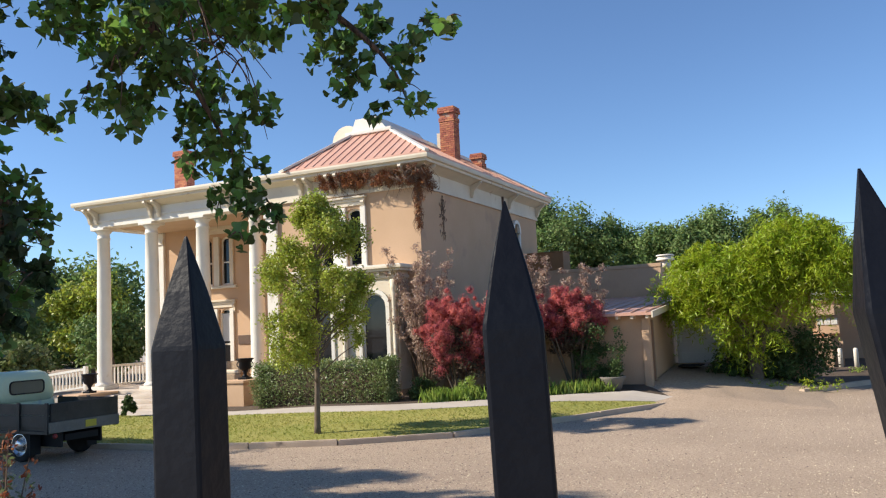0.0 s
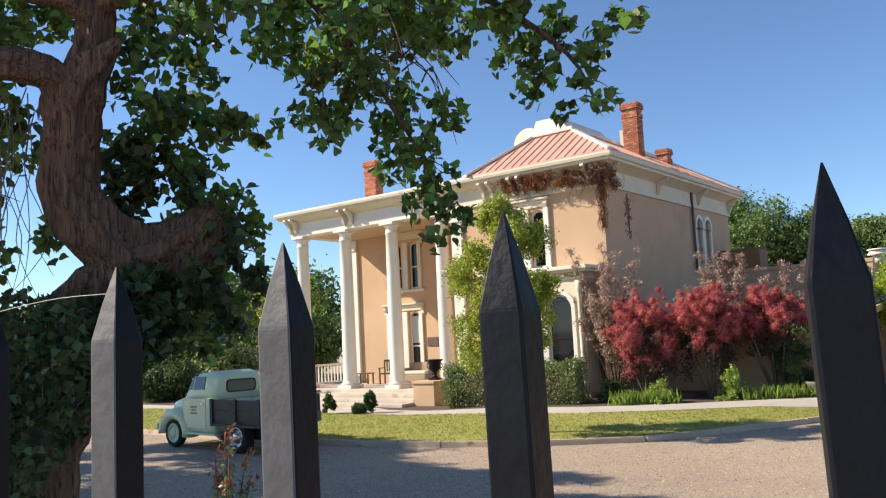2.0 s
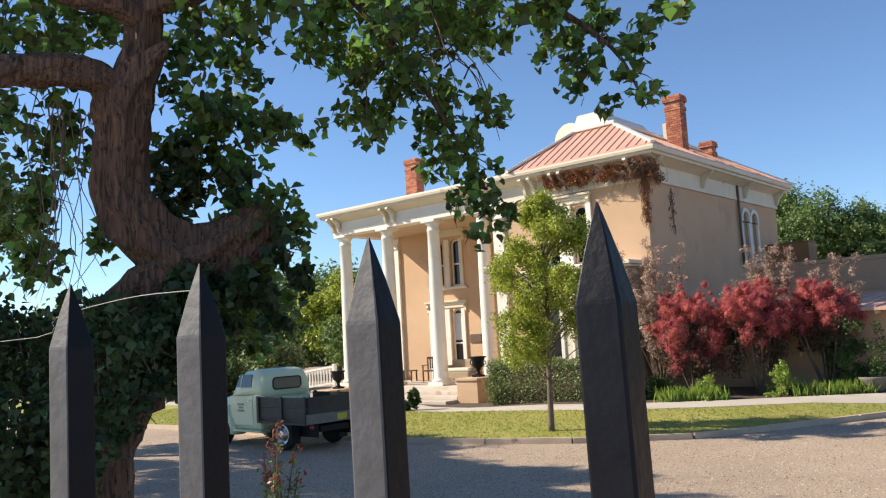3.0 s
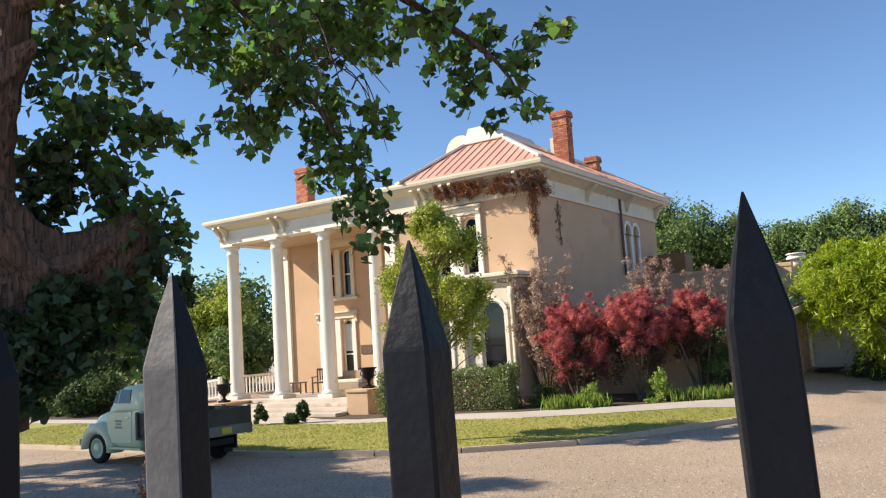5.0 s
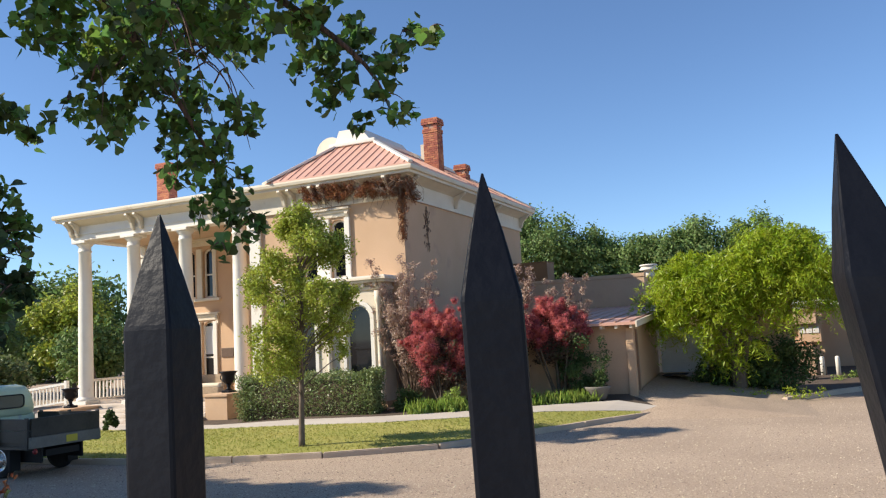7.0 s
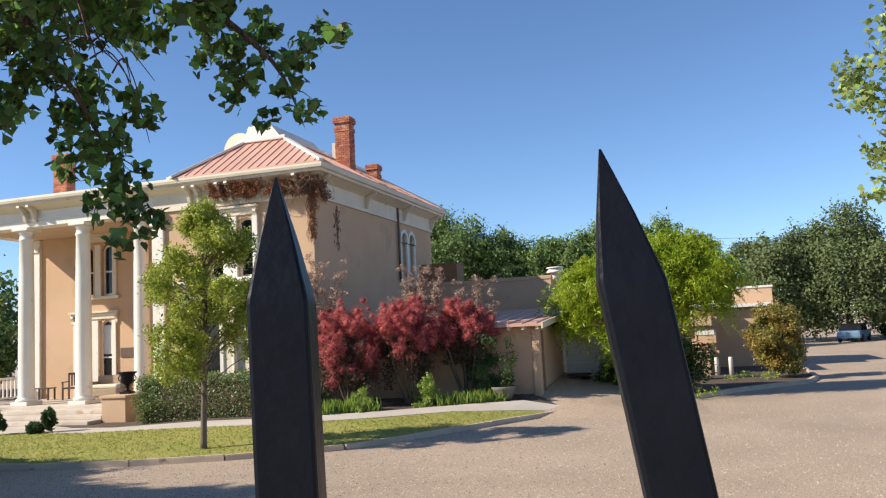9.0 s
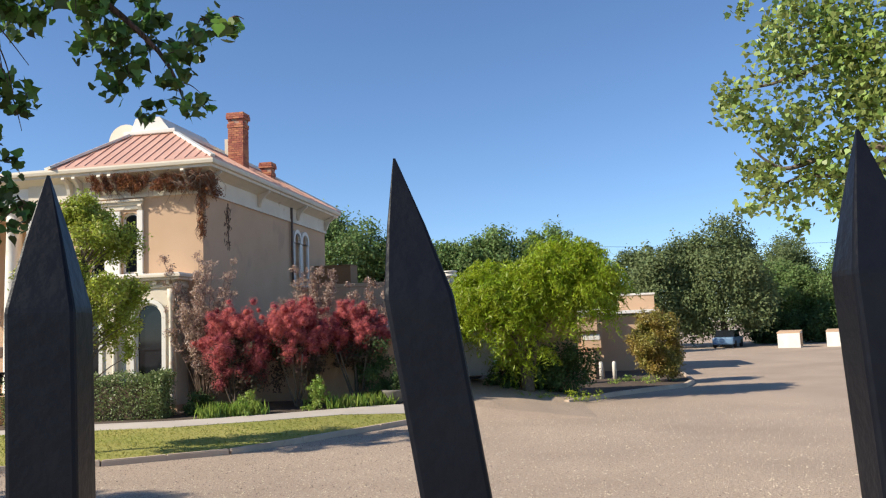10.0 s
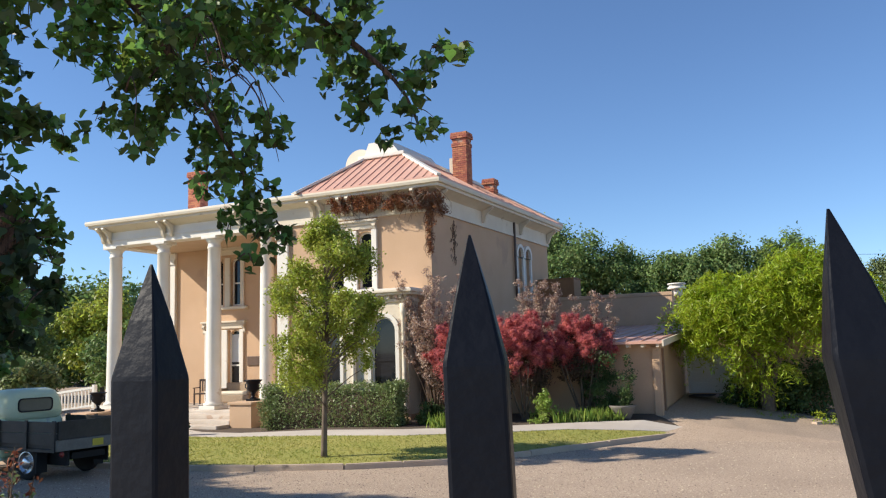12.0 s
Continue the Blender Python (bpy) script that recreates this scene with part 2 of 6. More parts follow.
def clumps(rng, blobs, per_m2, spread=0.55):
    """Points in balls (x, y, z, r), thicker towards the skin, gathered into tufts."""
    pts, outs = [], []
    for x, y, z, r in blobs:
        tufts = max(3, int(14 * r ** 0.5 + 3))
        d = rng.normal(size=(tufts, 3))
        d /= np.linalg.norm(d, axis=1)[:, None]
        cen = d * (r * rng.uniform(0.45, 0.95, (tufts, 1)))
        k = max(6, int(per_m2 * 12.6 * r * r))
        w = rng.integers(0, tufts, k)
        q = cen[w] + rng.normal(size=(k, 3)) * r * spread * 0.42
        pts.append(q + np.array((x, y, z)))
        outs.append(q / (np.linalg.norm(q, axis=1)[:, None] + 1e-6))
    return np.concatenate(pts), np.concatenate(outs)


def shell_blobs(rng, centre, radii, count, size, lo=-0.55):
    """Balls spread over an ellipsoid's skin, with some inside, for a crown with lumps and gaps."""
    out = []
    while len(out) < count:
        d = rng.normal(size=3)
        d /= np.linalg.norm(d)
        if d[2] < lo:
            continue
        f = rng.uniform(0.55, 1.0)
        out.append((*(np.array(centre) + d * np.array(radii) * f), size * rng.uniform(0.65, 1.25)))
    return out

# ---- the ground ----
def flat(name, poly, z0, z1, material, label, category, kind="structure", bevel=0.0):
    bm = prism(bmesh.new(), poly, "z", z0, z1)
    ob = obj(name, bm, material)
    return tagged(ob, label, category, kind=kind)


g = bmesh.new()
bmesh.ops.create_grid(g, x_segments=60, y_segments=60, size=1500)
tagged(obj("ground", g, DRIVE), "wide gravel drive and flat ground running to the horizon", "ground", kind="structure")

LAWN_EDGE = [(-60, 13.9), (-22.6, 13.7), (-17.5, 13.6), (-13.5, 13.75), (-11.4, 14.2), (-9.64, 14.9), (-7.6, 16.25), (-6.6, 17.8), (-5.9, 19.1), (-4.9, 21.0), (-3.95, 22.45)]
PATH_FRONT = [(-4.2, 22.3, 0.12), (-5.2, 21.7, 0.2), (-6.6, 20.9, 0.28), (-8.2, 19.6, 0.3), (-10.1, 18.6, 0.3), (-13.0, 18.5, 0.25), (-16.5, 18.7, 0.12), (-24.5, 18.9, 0.1), (-60, 18.8, 0.1)]
PATH_BACK = [(-3.6, 22.7, 0.14), (-5.0, 22.6, 0.38), (-6.6, 21.8, 0.37), (-8.6, 20.6, 0.35), (-10.8, 19.7, 0.33), (-13.5, 19.6, 0.28), (-16.5, 19.8, 0.12), (-24.5, 20.0, 0.1), (-60, 20.0, 0.1)]
BED_BACK = [(-4.95, 23.8, 0.44), (-4.95, 23.9, 0.46), (-6.6, 24.0, 0.47), (-9.0, 26.0, 0.5), (-11.3, 27.5, 0.5), (-13.5, 22.6, 0.36), (-16.5, 22.6, 0.14), (-24.5, 22.6, 0.1), (-60, 26.0, 0.1)]


def strip(name, near, far, material, label, category, lift=0.0, steps=4):
    """A gently rising sheet between two lines of points with the same count, with a skirt down to the drive."""
    bm = bmesh.new()
    rows = []
    for (ax, ay, az), (bx, by, bz) in zip(near, far):
        rows.append([bm.verts.new((ax + (bx - ax) * k / steps, ay + (by - ay) * k / steps, az + (bz - az) * k / steps + lift)) for k in range(steps + 1)])
    for r0, r1 in zip(rows, rows[1:]):
        for k in range(steps):
            bm.faces.new((r0[k], r0[k + 1], r1[k + 1], r1[k]))
    bmesh.ops.recalc_face_normals(bm, faces=bm.faces[:])
    if sum(f.normal.z for f in bm.faces) < 0:
        bmesh.ops.reverse_faces(bm, faces=bm.faces[:])
    rim = [e for e in bm.edges if e.is_boundary]
    low = bmesh.ops.extrude_edge_only(bm, edges=rim)["geom"]
    for v in low:
        if isinstance(v, bmesh.types.BMVert):
            v.co.z = -0.05
    ob = obj(name, bm, material)
    return tagged(ob, label, category, kind="structure")


LAWN_NEAR = [(-3.95, 22.3, 0.09), (-4.9, 21.0, 0.09), (-5.9, 19.1, 0.09), (-7.2, 16.8, 0.09), (-9.64, 14.9, 0.09), (-12.5, 13.95, 0.09), (-16.5, 13.62, 0.09), (-24.5, 13.72, 0.09), (-60, 13.9, 0.09)]
strip("lawn", LAWN_NEAR, PATH_FRONT, LAWN, "green lawn with dry yellow patches behind the kerb", "lawn", steps=8)
strip("path", PATH_FRONT, PATH_BACK, CONCRETE, "pale concrete path between lawn and planting bed", "path", 0.012)
strip("planting_bed", PATH_BACK, BED_BACK, SOIL, "dark soil of the planting bed along the house", "planting bed")
strip("apron", [(-3.2, 21.4, -0.03), (0.2, 21.6, -0.03), (-0.2, 25.0, -0.03), (-0.6, 28.28, 0.12)], [(-5.0, 21.5, 0.0), (-4.93, 23.4, 0.34), (-4.75, 25.0, 0.54), (-4.75, 28.28, 0.78)], DRIVE, "dirt apron rising to the white garage door", "ramp", 0.016)


def kerb_run(name, pts, width, height, label):
    k = thing(name, label, "kerb", kind="structure")
    rnd = random.Random(3)
    for (ax, ay), (bx, by) in zip(pts, pts[1:]):
        d = Vector((bx - ax, by - ay, 0))
        n = max(1, round(d.length / 1.4))
        for i in range(n):
            a = Vector((ax, ay, 0)) + d * (i / n)
            b = Vector((ax, ay, 0)) + d * ((i + 1) / n)
            s = Vector((d.y, -d.x, 0)).normalized() * width
            e = (b - a).normalized() * 0.002
            h = height + rnd.uniform(-0.006, 0.006)
            bm = bmesh.new()
            lo = [a + e, b - e, b - e + s, a + e + s]
            prof = [(q.x, q.y) for q in lo]
            prism(bm, prof, "z", -0.05, h)
            top = [ed for ed in bm.edges if all(v.co.z > h - 0.001 for v in ed.verts)]
            bmesh.ops.bevel(bm, geom=top, offset=0.02, segments=2, affect="EDGES")
            part("kerb_stone", bm, KERB, k)
    return k


kerb_run("lawn_kerb", LAWN_EDGE, 0.14, 0.12, "low weathered concrete kerb round the lawn")
kerb_run("tip_kerb", [LAWN_EDGE[-1], (-4.0, 22.55), (-4.25, 22.65)], 0.16, 0.15, "concrete kerb closing the tip of the lawn")
kerb_run("yard_kerb", [(-0.95, 25.4), (0.6, 28.0), (2.2, 29.9), (3.1, 30.9), (3.6, 33.0), (3.7, 37.0), (3.6, 42)], 0.18, 0.14, "pale concrete kerb along the yard beds")
flat("yard_bed", [(-2.95, 25.2), (-0.95, 25.4), (0.6, 28.0), (2.2, 29.9), (3.1, 30.9), (3.6, 33.0), (3.7, 37.0), (3.6, 42), (-4, 42), (-3.0, 29)], -0.1, 0.08, SOIL, "brown soil bed under the trees by the annex", "planting bed")
# the raised pavement behind the fence, where the camera stands
flat("pavement", [(-30, -30), (30, -30), (30, 4.0), (12, 1.98), (0, 0.285), (-12, -1.41), (-30, -3.95)], -0.1, 0.82, CONCRETE, "raised concrete pavement behind the iron fence", "pavement")

# ---- the iron fence ----
FENCE_ANG, FX, FY, FZ = 8.04, -0.2148, 0.2301, EYE + 0.0376
fence = thing("iron_fence", "black painted wrought iron fence with spear-pointed square pickets", "fence", (FX, FY, 0), FENCE_ANG)


def picket(bm, x, y, top, low, w, tip, lean, twist):
    """A square bar, turned a little, drawn to a spear point; lean shifts the foot sideways."""
    h = w / 2
    cuts = [(low, 1.0), (top - tip * 1.9, 1.0), (top - tip * 1.02, 1.0), (top - tip * 0.98, 0.98), (top - tip * 0.5, 0.56), (top - tip * 0.06, 0.1), (top, 0.035)]
    rings = []
    for z, f in cuts:
        dx = lean * (top - z)
        ring = []
        for sx, sy in ((-1, -1), (-0.86, -1), (0.86, -1), (1, -1), (1, -0.86), (1, 0.86), (1, 1), (-1, 1), (-1, 0.86), (-1, -0.86)):
            px_, py_ = sx * h * f, sy * h * f
            if abs(sx) == 1 and abs(sy) == 1:
                px_, py_ = px_ * 0.96, py_ * 0.96
            c, s = math.cos(twist), math.sin(twist)
            ring.append(bm.verts.new((x + dx + px_ * c - py_ * s, y + px_ * s + py_ * c, z)))
        rings.append(ring)
    k = len(rings[0])
    for a, b in zip(rings, rings[1:]):
        for i in range(k):
            bm.faces.new((a[i], a[(i + 1) % k], b[(i + 1) % k], b[i]))
    bm.faces.new(rings[0][::-1])
    bm.faces.new(rings[-1])
    return bm


# place along the fence, forward, height, sideways lean and turn of the pickets near the eye
ODD = {-3: (-0.002, 0, -0.004, 0.01, 0.04), -2: (0.002, 0, -0.0025, 0.0, 0.06), -1: (0.005, -0.0016, -0.0015, 0.01, 0.05), 0: (0.002, 0.0006, 0, 0.013, -0.02), 1: (0.0027, 0.0027, 0.0025, 0.022, 0.18), 2: (-0.0117, -0.0005, 0.002, 0.15, 0.03), 3: (0.002, -0.0012, 0.004, 0.05, -0.1)}
frnd = random.Random(5)
for i in range(-40, 41):
    ds, dy, dz, lean, twist = ODD.get(i, (frnd.uniform(-0.006, 0.006), 0, frnd.uniform(-0.005, 0.005), frnd.uniform(-0.03, 0.03), frnd.uniform(-0.4, 0.4)))
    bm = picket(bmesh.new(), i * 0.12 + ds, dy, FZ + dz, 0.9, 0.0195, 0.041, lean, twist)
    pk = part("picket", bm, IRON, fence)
    if -8 < i < 0:  # on bars -7 to -1 the street-side faces are grey, the rest black
        pk.data.materials.append(GREY_FACE)
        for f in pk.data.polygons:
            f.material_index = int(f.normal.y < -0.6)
for z in (1.05, 2.1):
    part("rail", B(-4.9, 4.9, -0.007, 0.007, z, z + 0.035, bevel=0.002), IRON, fence)
for i in (-41, 41):
    part("post", B(i * 0.12 - 0.03, i * 0.12 + 0.03, -0.03, 0.03, 0.8, FZ, bevel=0.003), IRON, fence)

strand = thing("fence_wire", "thin pale loose wire strung from picket to picket", "wire")
part("wire", tube(bmesh.new(), [(-0.81, 0.13, 2.42), (-0.65, 0.19, 2.422), (-0.634, 0.197, 2.435), (-0.57, 0.215, 2.444), (-0.51, 0.219, 2.444), (-0.468, 0.203, 2.441)], [0.0003] * 6, 5), mat("pale_wire", (0.26, 0.25, 0.23), 0.6), strand)

# ---- the mansion ----
XS, YF, XL, YB, YP = -11.33, 22.64, -17.2, 34.0, 26.0   # side wall, front of the wing, wing's other side, back, porch wall
XW = -25.1                                              # far end of the porch wall
FLOOR, EAVE, EX0, EX1, EY0, EY1 = 0.58, 7.75, -26.17, -10.74, 22.13, 34.6
house = thing("mansion", "tan stucco mansion with white two-storey colonnade and red metal roof", "house", (0, 0, 0))


def wall_x(name, y, thick, x0, x1, z0, z1, holes, material=STUCCO, parent=None):
    """A wall along x with its outer face at y, holes (x0, x1, z0, z1, rise) with arched heads, left open right through."""
    bm = bmesh.new()
    xs = sorted({x0, x1, *[h[0] for h in holes], *[h[1] for h in holes]})
    for a, b in zip(xs, xs[1:]):
        mid = (a + b) / 2
        cut = sorted([h for h in holes if h[0] < mid < h[1]], key=lambda h: h[2])
        z = z0
        for h in cut:
            if h[2] > z:
                box(bm, a, b, y, y + thick, z, h[2])
            k = 10
            spring = h[3] - h[4]
            w = (b - a) / 2
            for i in range(k):
                u0, u1 = -1 + 2 * i / k, -1 + 2 * (i + 1) / k
                za, zb = (spring + h[4] * math.sqrt(max(0, 1 - u * u)) for u in (u0, u1))
                prism(bm, [(mid + u0 * w, za), (mid + u1 * w, zb), (mid + u1 * w, h[3] + 0.02), (mid + u0 * w, h[3] + 0.02)], "y", y, y + thick)
            z = h[3] + 0.02
        if z1 > z:
            box(bm, a, b, y, y + thick, z, z1)
    return part(name, bm, material, parent or house)


def wall_y(name, x, thick, y0, y1, z0, z1, holes, material=STUCCO, parent=None):
    """The same along y, its outer face at x, looking to +x."""
    ob = wall_x(name, 0, thick, y0, y1, z0, z1, holes, material, parent)
    ob.data.transform(Matrix.Translation((x, 0, 0)) @ Matrix.Rotation(math.pi / 2, 4, "Z"))
    return ob


def arch_poly(a, b, z0, z1, rise, k=10):
    w, mid = (b - a) / 2, (a + b) / 2
    return [(a, z0), (b, z0)] + [(mid + w * math.cos(math.pi * i / k), z1 - rise + rise * math.sin(math.pi * i / k)) for i in range(k + 1)]


def ring_prism(bm, outer, inner, axis, a, b):
    """The band between two outlines of equal count."""
    k = len(outer)
    for i in range(k):
        j = (i + 1) % k
        prism(bm, [outer[i], outer[j], inner[j], inner[i]], axis, a, b)
    return bm


def window(a, b, z0, z1, rise, y, parent, deep=0.16, blind=0.0, name="window", sash=None):
    """A sash window in a hole of a wall whose outer face is at y; panes, sashes and a meeting rail."""
    w = new(name)
    w.parent = parent
    p_out = arch_poly(a + 0.002, b - 0.002, z0 + 0.002, z1 - 0.002, rise)
    p_in = arch_poly(a + 0.06, b - 0.06, z0 + 0.07, z1 - 0.06, max(0.01, rise - 0.02))
    part("frame", ring_prism(bmesh.new(), p_out, p_in, "y", y + deep - 0.05, y + deep + 0.03), WHITE, w)
    zm = (z0 + z1) / 2 - 0.05
    part("meeting_rail", B(a + 0.06, b - 0.06, y + deep - 0.04, y + deep + 0.02, zm - 0.03, zm + 0.03), sash or WHITE, w)
    lo = [(a + 0.05, z0 + 0.06), (b - 0.05, z0 + 0.06), (b - 0.05, zm - 0.02), (a + 0.05, zm - 0.02)]
    up = arch_poly(a + 0.05, b - 0.05, zm + 0.02, z1 - 0.05, max(0.01, rise - 0.02))
    part("pane", prism(bmesh.new(), lo, "y", y + deep, y + deep + 0.008), GLASSD, w)
    part("pane", prism(bmesh.new(), up, "y", y + deep, y + deep + 0.008), GLASSD, w)
    if blind:
        part("blind", B(a + 0.07, b - 0.07, y + deep - 0.012, y + deep - 0.004, z1 - blind, z1 - rise - 0.03), CURTAIN, w, "pale pulled-down blind")
    return w


def hood(x0, x1, z, y, parent, drop=0.5, label="white window hood on scrolled consoles"):
    """A moulded hood over a window, with two consoles."""
    h = part("window_hood", B(x0, x1, y - 0.16, y, z - 0.07, z, bevel=0.015), CREAM, parent, label)
    part("moulding", B(x0 + 0.05, x1 - 0.05, y - 0.10, y, z - 0.16, z - 0.072, bevel=0.02), CREAM, h)
    part("frieze_board", B(x0 + 0.10, x1 - 0.10, y - 0.05, y, z - 0.30, z - 0.162), CREAM, h)
    for c in (x0 + 0.13, x1 - 0.13):
        pr = [(y, z - 0.162), (y - 0.13, z - 0.162), (y - 0.14, z - 0.22), (y - 0.07, z - 0.34), (y - 0.075, z - drop + 0.05), (y - 0.03, z - drop), (y, z - drop)]
        part("console", prism(bmesh.new(), [(p, q) for p, q in pr], "x", c - 0.06, c + 0.06), CREAM, h)
    return h


# the wing that stands forward
UP = [(-15.10, -14.54, 4.46, 6.36, 0.16), (-14.02, -13.46, 4.46, 6.36, 0.16)]
wall_x("front_wall", YF, 0.35, XL, XS, 0.0, 7.5, [(*h,) for h in UP] + [(-15.0, -12.2, 0.7, 3.7, 0.02)])
SIDE = [(30.12, 30.72, 4.45, 6.42, 0.28), (30.98, 31.58, 4.45, 6.42, 0.28)]
wall_y("side_wall", XS, 0.35, YF + 0.352, YB, 0.0, 7.5, SIDE)
part("back_wall", B(XW, XS - 0.352, YB - 0.35, YB, 0, 7.5), STUCCO, house)
part("inner_wall", B(XL, XL + 0.35, YF + 0.352, YB - 0.352, 0, 7.5), STUCCO, house)
LOW = [(-23.25, -22.65, 1.25, 3.45, 0.16), (-22.32, -21.70, 0.75, 3.5, 0.16)]
UPP = [(-23.1, -22.6, 4.46, 6.42, 0.18), (-22.18, -21.66, 4.46, 6.42, 0.18)]
wall_x("porch_wall", YP, 0.35, XW, XL - 0.002, 0.0, 7.3, [(*h,) for h in LOW[1:] + UPP] + [LOW[0]])
part("end_wall", B(XW, XW + 0.35, YP + 0.352, YB - 0.352, 0, 7.3), STUCCO, house)
part("interior_floor", B(XW + 0.36, XS - 0.36, YP + 0.36, YB - 0.36, 3.9, 4.1), SOIL, house)
for h in UP:
    window(*h, YF, house)
for h in UPP:
    window(*h, YP, house, blind=0.0)
for h in LOW:
    window(*h, YP, house, blind=1.3)
for h in SIDE:
    w = window(*h, 0, house, blind=1.05)
    for c in w.children:
        c.data.transform(Matrix.Translation((XS, 0, 0)) @ Matrix.Rotation(math.pi / 2, 4, "Z"))
hood(-15.38, -13.22, 6.74, YF, house)
for a, b in ((-15.34, -15.10), (-14.54, -14.02), (-13.46, -13.26)):
    part("window_pilaster", B(a + 0.004, b - 0.004, YF - 0.09, YF - 0.002, 4.46, 6.40, bevel=0.015), WHITE, house)
part("window_sill", B(-15.4, -13.2, YF - 0.16, YF - 0.002, 4.34, 4.455, bevel=0.015), WHITE, house)
hood(-23.3, -21.3, 6.86, YP, house)
for a, b in ((-23.2, -22.98), (-22.46, -22.18), (-21.66, -21.46)):
    part("window_pilaster", B(a + 0.004, b - 0.004, YP - 0.08, YP - 0.002, 4.44, 6.44, bevel=0.015), CREAM, house)
part("window_sill", B(-23.35, -21.3, YP - 0.16, YP - 0.002, 4.32, 4.435, bevel=0.015), CREAM, house)
hood(-23.67, -21.36, 3.86, YP, house)
for a, b in ((-23.5, -23.25), (-22.65, -22.32), (-21.70, -21.5)):
    part("window_pilaster", B(a + 0.004, b - 0.004, YP - 0.08, YP - 0.002, FLOOR + 0.05, 3.5, bevel=0.015), WHITE, house)
for h in SIDE:
    ar = part("arched_surround", ring_prism(bmesh.new(), arch_poly(h[0] - 0.13, h[1] + 0.13, h[3] - 0.4, h[3] + 0.14, 0.42), arch_poly(h[0] - 0.003, h[1] + 0.003, h[3] - 0.4, h[3] + 0.002, 0.28), "y", -0.11, -0.002), WHITE, house, "white arched window head")
    ar.data.transform(Matrix.Translation((XS, 0, 0)) @ Matrix.Rotation(math.pi / 2, 4, "Z"))
for a, b in ((29.96, 30.12), (30.72, 30.98), (31.58, 31.74)):
    part("window_pilaster", B(XS + 0.002, XS + 0.08, a + 0.004, b - 0.004, 4.4, 6.016, bevel=0.015), WHITE, house)
part("window_sill", B(XS + 0.002, XS + 0.14, 29.9, 31.8, 4.3, 4.395, bevel=0.015), WHITE, house)
part("plaque", B(-21.33, -20.73, YP - 0.04, YP - 0.002, 2.05, 2.41, bevel=0.01), mat("bronze_plaque", (0.13, 0.075, 0.045), 0.5, None, 6, 0.6, 50, 0.4), house, "brown metal wall plaque")
part("downpipe", lathe(bmesh.new(), [(0.05, 4.4), (0.05, 7.35)], XS + 0.09, 29.82, 10), mat("brown_pipe", (0.14, 0.10, 0.08), 0.6), house, "brown painted downpipe", smooth=True)

# corner pilaster at the far end of the porch wall
for z0, z1, o in ((FLOOR, 0.95, 0.06), (0.952, 6.35, 0.0), (6.352, 6.55, 0.05), (6.552, 6.85, 0.0)):
    part("pilaster", B(XW - 0.42 - o, XW - 0.002, YP - 0.12 - o, YP + 0.3, z0, z1, bevel=0.015), WHITE, house)
# pilaster where the porch meets the wing
for z0, z1, o in ((FLOOR, 0.95, 0.05), (0.952, 6.35, 0.0), (6.352, 6.8, 0.05)):
    part("pilaster", B(XL - 0.02 - o, XL + 0.42 + o, YF - 0.10 - o, YF - 0.003, z0, z1, bevel=0.015), WHITE, house)


# porch floor, steps, entablature, ceiling
part("porch_floor", B(-26.0, XL - 0.004, 22.45, YP - 0.003, 0.0, FLOOR, bevel=0.02), STEPS, house, "worn whitish porch floor")
for i in range(4):
    part("step", B(-24.06, -18.15, 20.0 + 0.6 * i, 22.448, 0.0 if i == 0 else 0.116 * (i + 1) - 0.115, 0.116 * (i + 1), bevel=0.015), STEPS, house, "worn broad porch step" if i == 0 else "")
for x0, x1 in ((-18.13, -17.25),):
    part("stair_pedestal", B(x0, x1, 21.2, 22.44, 0.0, 0.86), STUCCO, house)
    part("pedestal_cap", B(x0 - 0.05, x1 + 0.05, 21.15, 22.44, 0.862, 0.95, bevel=0.015), STUCCO, house)
part("stair_pedestal", B(-25.1, -24.12, 20.7, 22.44, 0.0, 0.5), STUCCO, house)
part("pedestal_cap", B(-25.15, -24.07, 20.65, 22.445, 0.502, 0.575, bevel=0.015), STUCCO, house)

COLS = (-25.33, -22.84, -20.37, -17.97)
for x in COLS:
    c = new("column")
    c.parent = house
    yc = 22.96
    part("plinth", B(x - 0.36, x + 0.36, yc - 0.36, yc + 0.36, FLOOR + 0.002, FLOOR + 0.13, bevel=0.01), WHITE, c)
    sh_ = [(0.34, FLOOR + 0.132), (0.355, FLOOR + 0.17), (0.34, FLOOR + 0.22), (0.285, FLOOR + 0.25), (0.275, FLOOR + 0.30), (0.27, 1.6), (0.262, 3.5), (0.245, 5.2), (0.228, 6.35), (0.25, 6.37), (0.25, 6.42), (0.228, 6.44), (0.228, 6.58), (0.30, 6.66), (0.31, 6.70)]
    part("shaft", lathe(bmesh.new(), sh_, x, yc, 24), WHITE, c, smooth=True)
    part("capital", B(x - 0.34, x + 0.34, yc - 0.34, yc + 0.34, 6.702, 6.80, bevel=0.012), WHITE, c)

